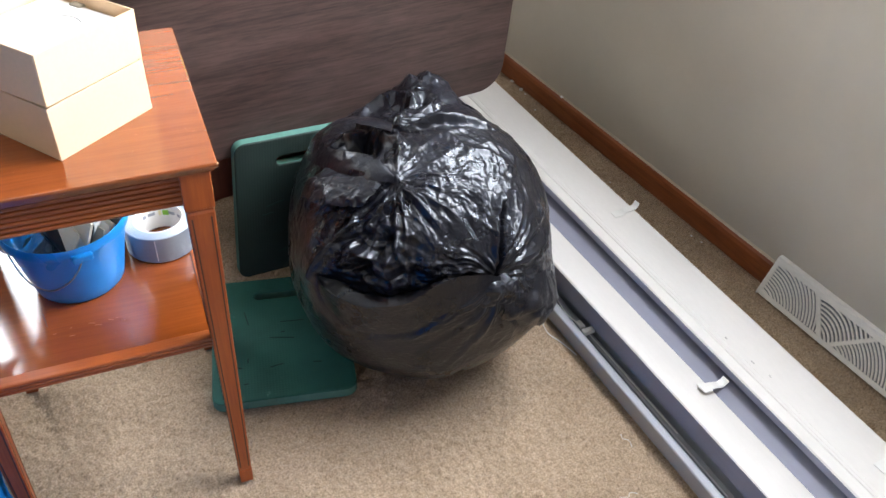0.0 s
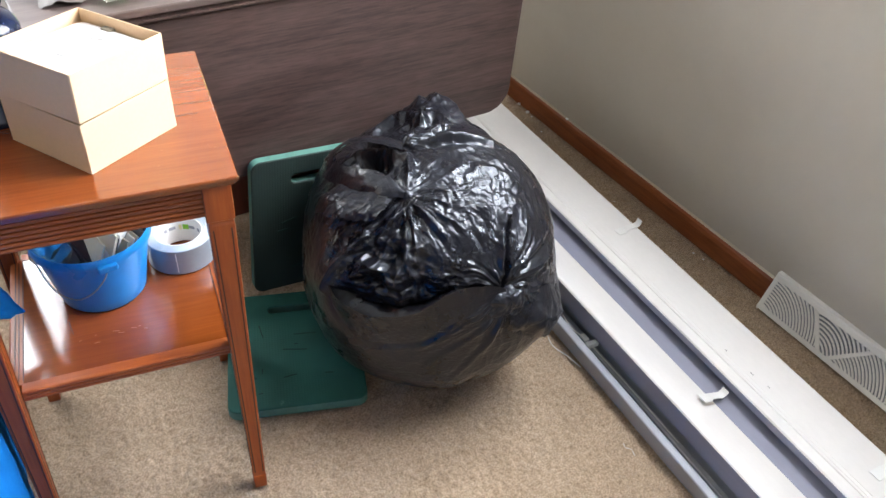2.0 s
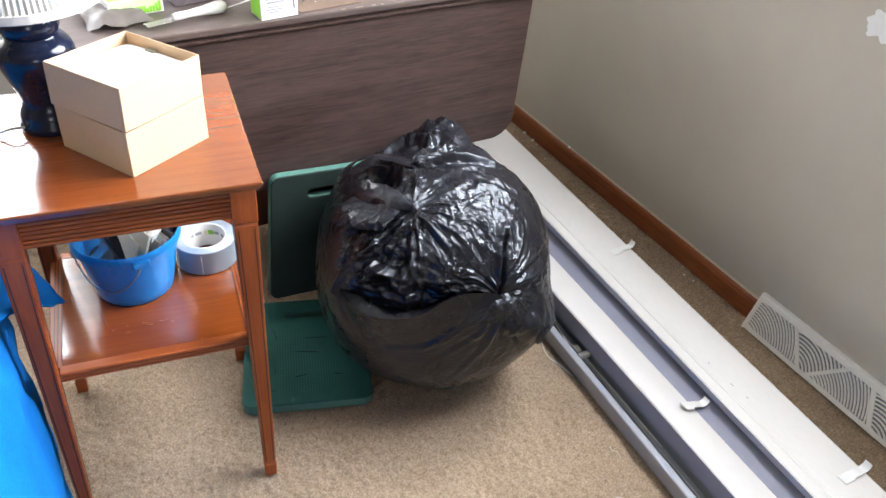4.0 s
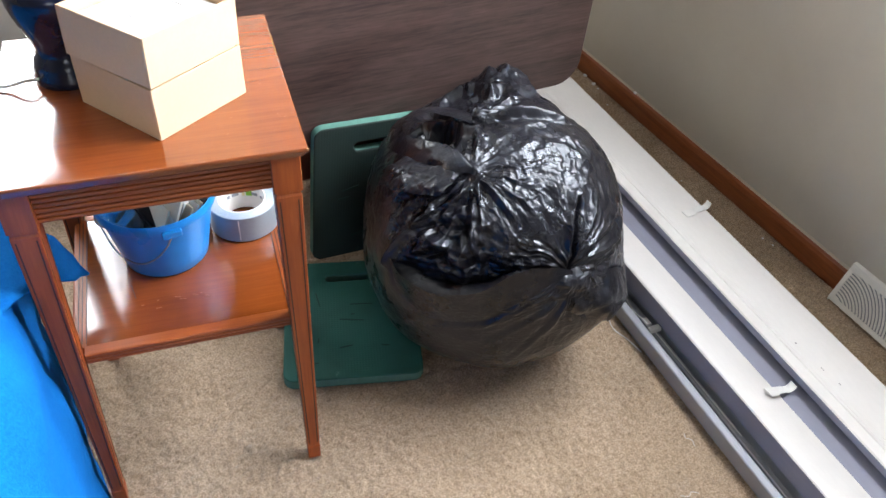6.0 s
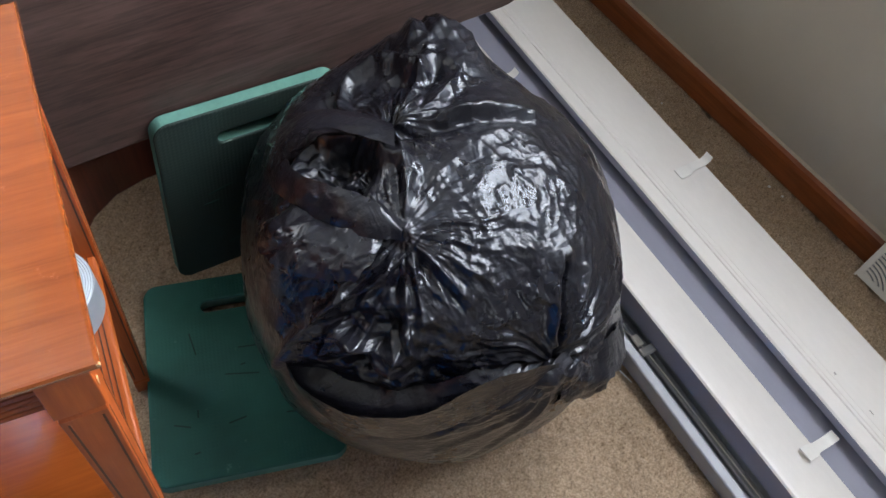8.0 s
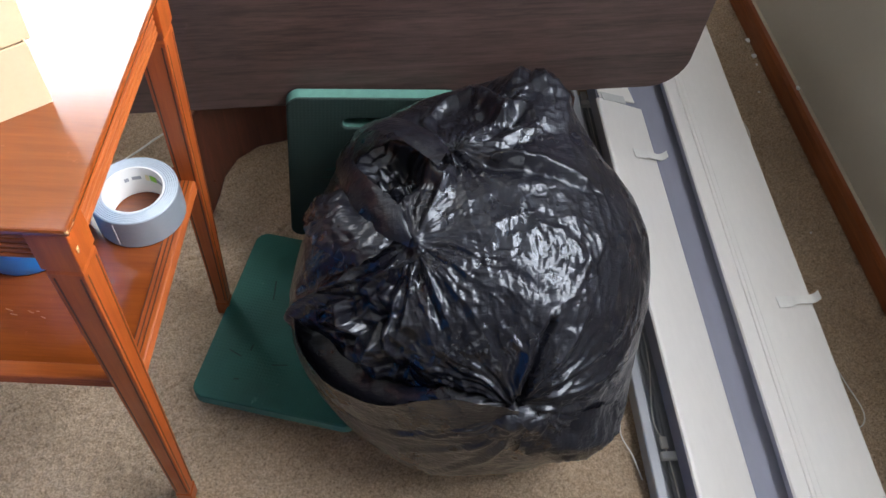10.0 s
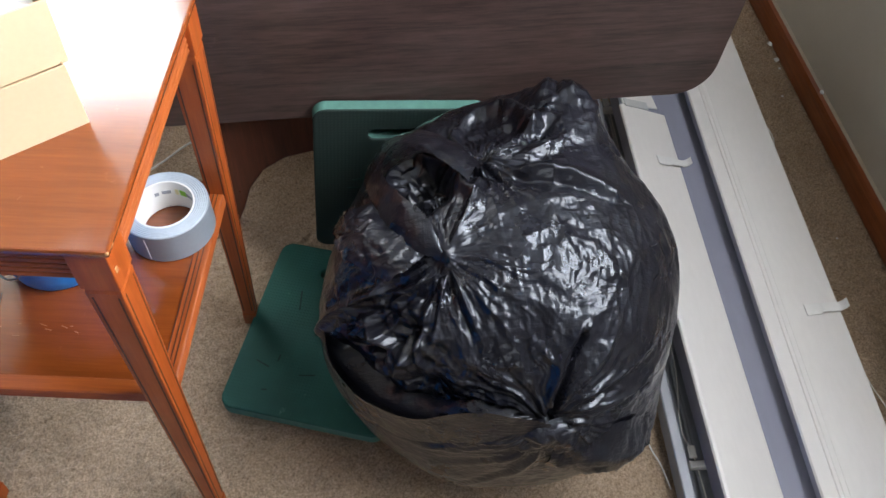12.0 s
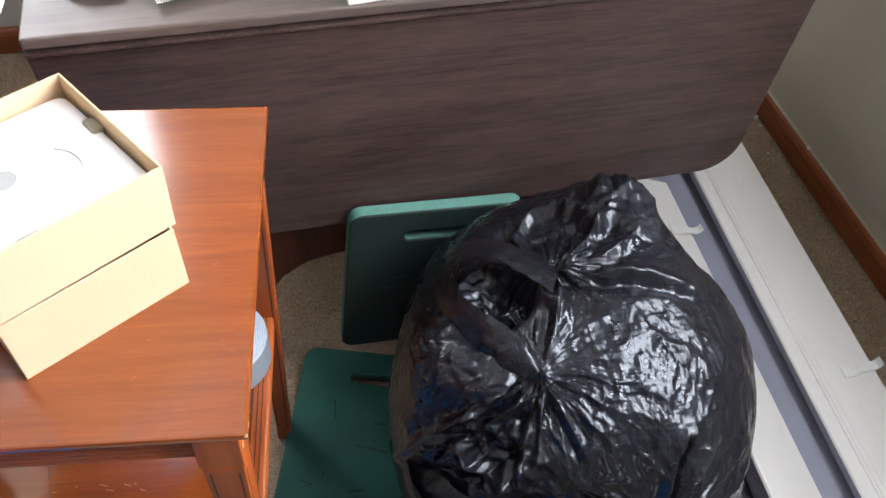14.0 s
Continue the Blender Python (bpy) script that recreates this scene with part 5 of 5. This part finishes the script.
def bucket_things():
    rng = random.Random(7)
    for k in range(9):
        sx, sz = rng.uniform(0.03, 0.05), rng.uniform(0.07, 0.095)
        m = shelf_at(-0.020 + 0.0075 * (k - 3), 0.018 + rng.uniform(-0.006, 0.006), 0.3460 + 0.046, -62 + rng.uniform(-5, 5)) @ pose(0, 0, 0, -26 + rng.uniform(-5, 5), 0, 0)
        solid("card_sample", block(0.075, 0.0028 + 0.002 * rng.random(), sz, (0, 0, sz / 2 - 0.01), 0.0006, 1), [CREAM, PAPER, CREAM, BLACK][k % 4], m,
              "thin cream or dark card standing on edge in the bucket", "card", "cards in the bucket")
    solid("clear_cup", lathe([(0, 0), (0.020, 0), (0.028, 0.060), (0.029, 0.061), (0.0275, 0.060), (0.0195, 0.002), (0, 0.002)], 32), CLEAR, shelf_at(-0.062, 0.020, 0.408) @ pose(0, 0, 0, 14, -24, 0), "small clear plastic cup tipped in the bucket", "cup", smooth=40)
    solid("black_tool", block(0.020, 0.11, 0.014, (0, 0, 0), 0.004), BLACK, shelf_at(-0.045, 0.050, 0.430, 30) @ pose(0, 0, 0, 28, 0, 0), "black plastic tool handle lying in the bucket", "tool")
    solid("paint_pad", block(0.012, 0.09, 0.05, (0, 0, 0), 0.003), PAPER, shelf_at(0.040, 0.045, 0.438, -40) @ pose(0, 0, 0, 0, 18, 0), "white pad leaning inside the bucket", "pad")
    solid("grey_scrap", lathe([(0, 0.0), (0.072, 0.0), (0.074, 0.004), (0.05, 0.012), (0.02, 0.009), (0, 0.014)], 24, wobble=0.06, flutes=5), DARK, shelf_at(-0.022, 0.036, 0.400), "dark jumble of scraps at the bucket's bottom", "scraps")


bucket_things()


def tape_roll():
    t = thing("duct_tape_roll", pose(-1.186, 0.287, 0.3415), "thick roll of silver-grey duct tape on the table shelf", "tape roll")
    R, r, h = 0.0575, 0.0385, 0.0485
    part("tape", lathe([(r + 0.002, 0.0), (R - 0.001, 0.0), (R, 0.001), (R, h - 0.001), (R - 0.001, h)], 72), SILVER, t, smooth=30)
    part("winding", lathe([(R - 0.0008, h - 0.0002)] + [(R - 0.0012 - 0.0013 * k, h + (0.0006 if k % 2 else -0.0004)) for k in range(12)] + [(r + 0.001, h - 0.0003)], 72), SILVER_EDGE, t, "pale blue-grey wound edge", smooth=30)
    part("core", lathe([(r + 0.0012, 0.0), (r + 0.0012, h + 0.0006), (r - 0.001, h + 0.0004), (r - 0.001, 0.0)], 72), PAPER, t, "white cardboard core", smooth=30)
    for a, w, mat in ((60, 0.010, GREEN_PRINT), (74, 0.005, YELLOW), (44, 0.012, INK), (20, 0.006, INK), (96, 0.012, INK), (116, 0.006, INK)):
        part("print_mark", block(w, 0.0008, 0.010 if mat is not INK else 0.006, (0, 0, 0), 0.0002, 1), mat, t, "printed mark").matrix_basis = pose((r - 0.0015) * math.cos(radians(a)), (r - 0.0015) * math.sin(radians(a)), h * 0.62, 0, 0, a - 90)
    part("loose_end", block(0.0012, 0.0008, 0.040, (0, 0, 0)), PAPER, t, "pale torn tape end").matrix_basis = pose((R + 0.0002) * math.cos(radians(-112)), (R + 0.0002) * math.sin(radians(-112)), h / 2, 0, 0, -22)


tape_roll()


# ---- armchair under a fleece throw ----
def throw():
    """A blue fleece throw over a low armchair: a soft rounded body with hanging folds."""
    N = 90
    cx, cy, ax, ay, H = -2.02, -0.14, 0.49, 0.66, 0.60
    bm = bmesh.new()
    rows = []
    for i in range(N + 1):
        v = i / N
        row = []
        for j in range(2 * N):
            a = 2 * math.pi * j / (2 * N)
            c, s = math.cos(a), math.sin(a)
            e = 0.42
            ux, uy = math.copysign(abs(c) ** e, c), math.copysign(abs(s) ** e, s)
            if v < 0.45:
                k, z = 1.0, (v / 0.45) * (H - 0.16)
            else:
                q = (v - 0.45) / 0.55 * math.pi / 2
                k, z = 1 - 0.16 / 0.49 * (1 - math.cos(q)) if q < math.pi / 2 - 1e-6 else 0.674, H - 0.16 + 0.16 * math.sin(q)
            fold = 0.012 * math.sin(a * 17 + 2 * noise.noise(Vector((c * 2, s * 2, 0)))) * (1 - z / H)
            x, y = cx + ux * (ax * k + fold), cy + uy * (ay * k + fold)
            q = Vector((x * 6, y * 6, z * 6))
            d = 0.016 * noise.noise_vector(q) + 0.006 * noise.noise_vector(q * 3)
            row.append(bm.verts.new((x + d.x, y + d.y, max(0.003, z + d.z))))
        rows.append(row)
    for a, b in zip(rows, rows[1:]):
        for j in range(2 * N):
            bm.faces.new((a[j], a[(j + 1) % (2 * N)], b[(j + 1) % (2 * N)], b[j]))
    mid = bm.verts.new((cx, cy, H + 0.01))
    for j in range(2 * N):
        bm.faces.new((rows[-1][j], rows[-1][(j + 1) % (2 * N)], mid))
    t = solid("fleece_throw", bm, FLEECE, None, "bright blue fleece throw draped over a low armchair", "throw blanket", smooth=80)
    bm = bmesh.new()
    A, B, T = Vector((-1.56, 0.02, 0.50)), Vector((-1.56, 0.36, 0.50)), Vector((-1.447, 0.187, 0.392))
    n, rows = 14, []
    for i in range(n + 1):
        rows.append([])
        for j in range(n + 1 - i):
            u, w = i / n, (j / (n - i) if n > i else 0.5)
            p = A.lerp(B, w).lerp(T, u) + Vector((0, 0, 0.02 * math.sin(math.pi * u))) + 0.006 * noise.noise_vector(Vector((i * 0.5, j * 0.5, 3)))
            rows[-1].append(bm.verts.new(p))
    for r, s in zip(rows, rows[1:]):
        for j in range(len(s)):
            bm.faces.new((r[j], r[j + 1], s[j]))
            if j + 1 < len(s):
                bm.faces.new((r[j + 1], s[j + 1], s[j]))
    ob = part("corner", bm, FLEECE, t, smooth=80)
    sol = ob.modifiers.new("thick", "SOLIDIFY")
    sol.thickness = 0.004


throw()


# ---- clutter on the drop-leaf table ----
TOP = 0.7002


def printed_box(name, m, w, d, h, label, front, side, bars):
    t = thing(name, m, label, "box")
    part("carton", block(w, d, h, (0, 0, h / 2), 0.0012), PAPER, t)
    part("side_panel", block(0.0008, d - 0.006, h - 0.006, (-w / 2 - 0.0003, 0, h / 2)), side, t)
    for nm, mat, x, z, sx, sz in bars:
        part(nm, block(sx, 0.0007, sz, (x, -d / 2 - 0.0003, z)), mat, t)
    return t


BLUE_PRINT = plain("blue_print", (0.02, 0.06, 0.22), 0.5)
printed_box("white_green_carton", pose(-0.946, 0.520, TOP, 0, 0, 5), 0.076, 0.052, 0.115, "white and green printed carton standing on the table edge", PAPER, GREEN_PRINT,
            [("print_bar", INK, -0.006, 0.040, 0.046, 0.0035), ("print_bar", INK, -0.008, 0.033, 0.036, 0.0035), ("print_bar", INK, -0.010, 0.024, 0.030, 0.0022),
             ("print_bar", INK, -0.010, 0.019, 0.034, 0.0022), ("print_bar", INK, -0.012, 0.014, 0.028, 0.0022), ("print_mark", BLACK, 0.030, 0.028, 0.0022, 0.026), ("print_mark", BLACK, 0.022, 0.039, 0.012, 0.0016),
             ("print_panel", BLUE_PRINT, -0.006, 0.060, 0.052, 0.016)])


def green_carton():
    t = thing("green_carton", pose(-1.195, 0.638, TOP, 0, 0, 8), "white carton with a lime-green skyline print on the table", "box")
    part("carton", block(0.105, 0.075, 0.034, (0, 0, 0.017), 0.0012), PAPER, t)
    part("front_print", block(0.096, 0.0007, 0.028, (0, -0.0378, 0.017)), PALE_PRINT, t)
    part("top_print", block(0.098, 0.068, 0.0007, (0, 0, 0.0343)), GREEN_PRINT, t)
    rng = random.Random(2)
    for k in range(16):
        h = rng.uniform(0.006, 0.019)
        part("skyline_mark", block(0.0052, 0.0007, h, (-0.045 + 0.006 * k, -0.0383, 0.0035 + h / 2)), GREEN_PRINT, t)


green_carton()


def scraper():
    t = thing("white_handled_scraper", pose(-1.112, 0.545, TOP + 0.012, 0, 0, 13), "white-handled scraper lying on the table", "scraper")
    part("handle", lathe([(0, -0.055), (0.006, -0.0545), (0.0075, -0.045), (0.007, -0.02), (0.009, 0.01), (0.0125, 0.035), (0.012, 0.047), (0.007, 0.054), (0, 0.056)], 24), PAPER, t, "glossy white plastic handle", smooth=50).matrix_basis = pose(0.03, 0, 0, 0, 90, 0)
    part("blade", block(0.055, 0.022, 0.0014, (-0.052, 0, -0.004), 0.0004), STEEL, t, "thin steel blade")


scraper()
cord([(-1.030, 0.565, TOP + 0.006), (-0.99, 0.585, TOP + 0.005), (-0.93, 0.615, TOP + 0.005), (-0.88, 0.61, TOP + 0.004)], 0.0014, "thin pale cord on the table")


def parts_tray():
    t = thing("clear_parts_box", pose(-1.065, 0.665, TOP, 0, 0, 9), "clear plastic box with pink and dark contents on the table", "plastic box")
    part("body", block(0.115, 0.08, 0.022, (0, 0, 0.0112), 0.003), plain("smoky_plastic", (0.16, 0.13, 0.14), 0.25), t)
    part("lid", block(0.119, 0.084, 0.024, (0, 0, 0.0345), 0.004), plain("milky_plastic", (0.42, 0.40, 0.41), 0.2), t)
    part("insert", block(0.045, 0.04, 0.004, (-0.02, -0.005, 0.0485), 0.001), PINK, t)


parts_tray()


def driver_bits():
    t = solid("brown_card", block(0.135, 0.055, 0.002, (0, 0, 0.001), 0.0005), plain("brown_board", (0.13, 0.085, 0.06), 0.7), pose(-0.835, 0.535, TOP, 0, 0, 5), "small brown hardboard sheet on the table", "board")
    for k, (x, a) in enumerate(((-0.045, 60), (-0.022, 55), (-0.003, 70), (0.012, 50))):
        b = thing("steel_screw", pose(-0.835 + x, 0.540, TOP + 0.0045, 0, 0, a), "small steel screw lying on the board", "screw", "screws on the table")
        part("shank", lathe([(0, 0), (0.0013, 0.002), (0.0018, 0.004), (0.0018, 0.026), (0, 0.026)], 10), STEEL, b, smooth=40).matrix_basis = pose(0, 0, 0, 0, 90, 0)
        part("head", lathe([(0, 0.026), (0.0036, 0.0262), (0.0036, 0.028), (0.002, 0.0295), (0, 0.0295)], 12), STEEL, b, smooth=40).matrix_basis = pose(0, 0, 0, 0, 90, 0)


driver_bits()


def caulk_tool():
    t = thing("cream_tool", pose(-0.725, 0.595, TOP + 0.011, 0, 0, 4), "cream plastic tool with a red band on the table", "tool")
    part("body", lathe([(0, -0.085), (0.008, -0.084), (0.0105, -0.07), (0.0105, 0.06), (0.008, 0.08), (0, 0.082)], 24), YELLOW, t, smooth=40).matrix_basis = pose(0, 0, 0, 0, 90, 0)
    part("band", lathe([(0.0106, -0.012), (0.0111, -0.011), (0.0111, 0.022), (0.0106, 0.023)], 24), RED_PRINT, t, "dark red band", smooth=40).matrix_basis = pose(0, 0, 0, 0, 90, 0)


caulk_tool()
solid("plastic_wrap", sheet([(-1.29, 0.56, TOP + 0.004), (-1.25, 0.545, TOP + 0.010), (-1.17, 0.555, TOP + 0.004)], [(-1.29, 0.66, TOP + 0.006), (-1.26, 0.65, TOP + 0.016), (-1.19, 0.63, TOP + 0.006)], (0, 0, 0.010), 5, 24, 12, 0.006),
      plain("grey_wrap", (0.13, 0.11, 0.10), 0.5), None, "crumpled grey plastic wrap on the table", "plastic wrap", smooth=40)
solid("black_case", block(0.06, 0.05, 0.03, (0, 0, 0.015), 0.004), BLACK, pose(-0.49, 0.66, TOP, 0, 0, 10), "small glossy black case on the table", "case")
BARE, TABLE = plain("bare_wood", (0.36, 0.30, 0.24), 0.7), bpy.data.objects["drop_leaf_table"]
chip_rng = random.Random(6)
for _ in range(18):
    chip = block(chip_rng.uniform(0.004, 0.015), chip_rng.uniform(0.001, 0.003), 0.0006)
    part("worn_chip", chip, BARE, TABLE, "pale bare chip").matrix_basis = pose(chip_rng.uniform(-0.87, -0.42), 0.4905 + chip_rng.uniform(-0.001, 0.002), 0.7002)
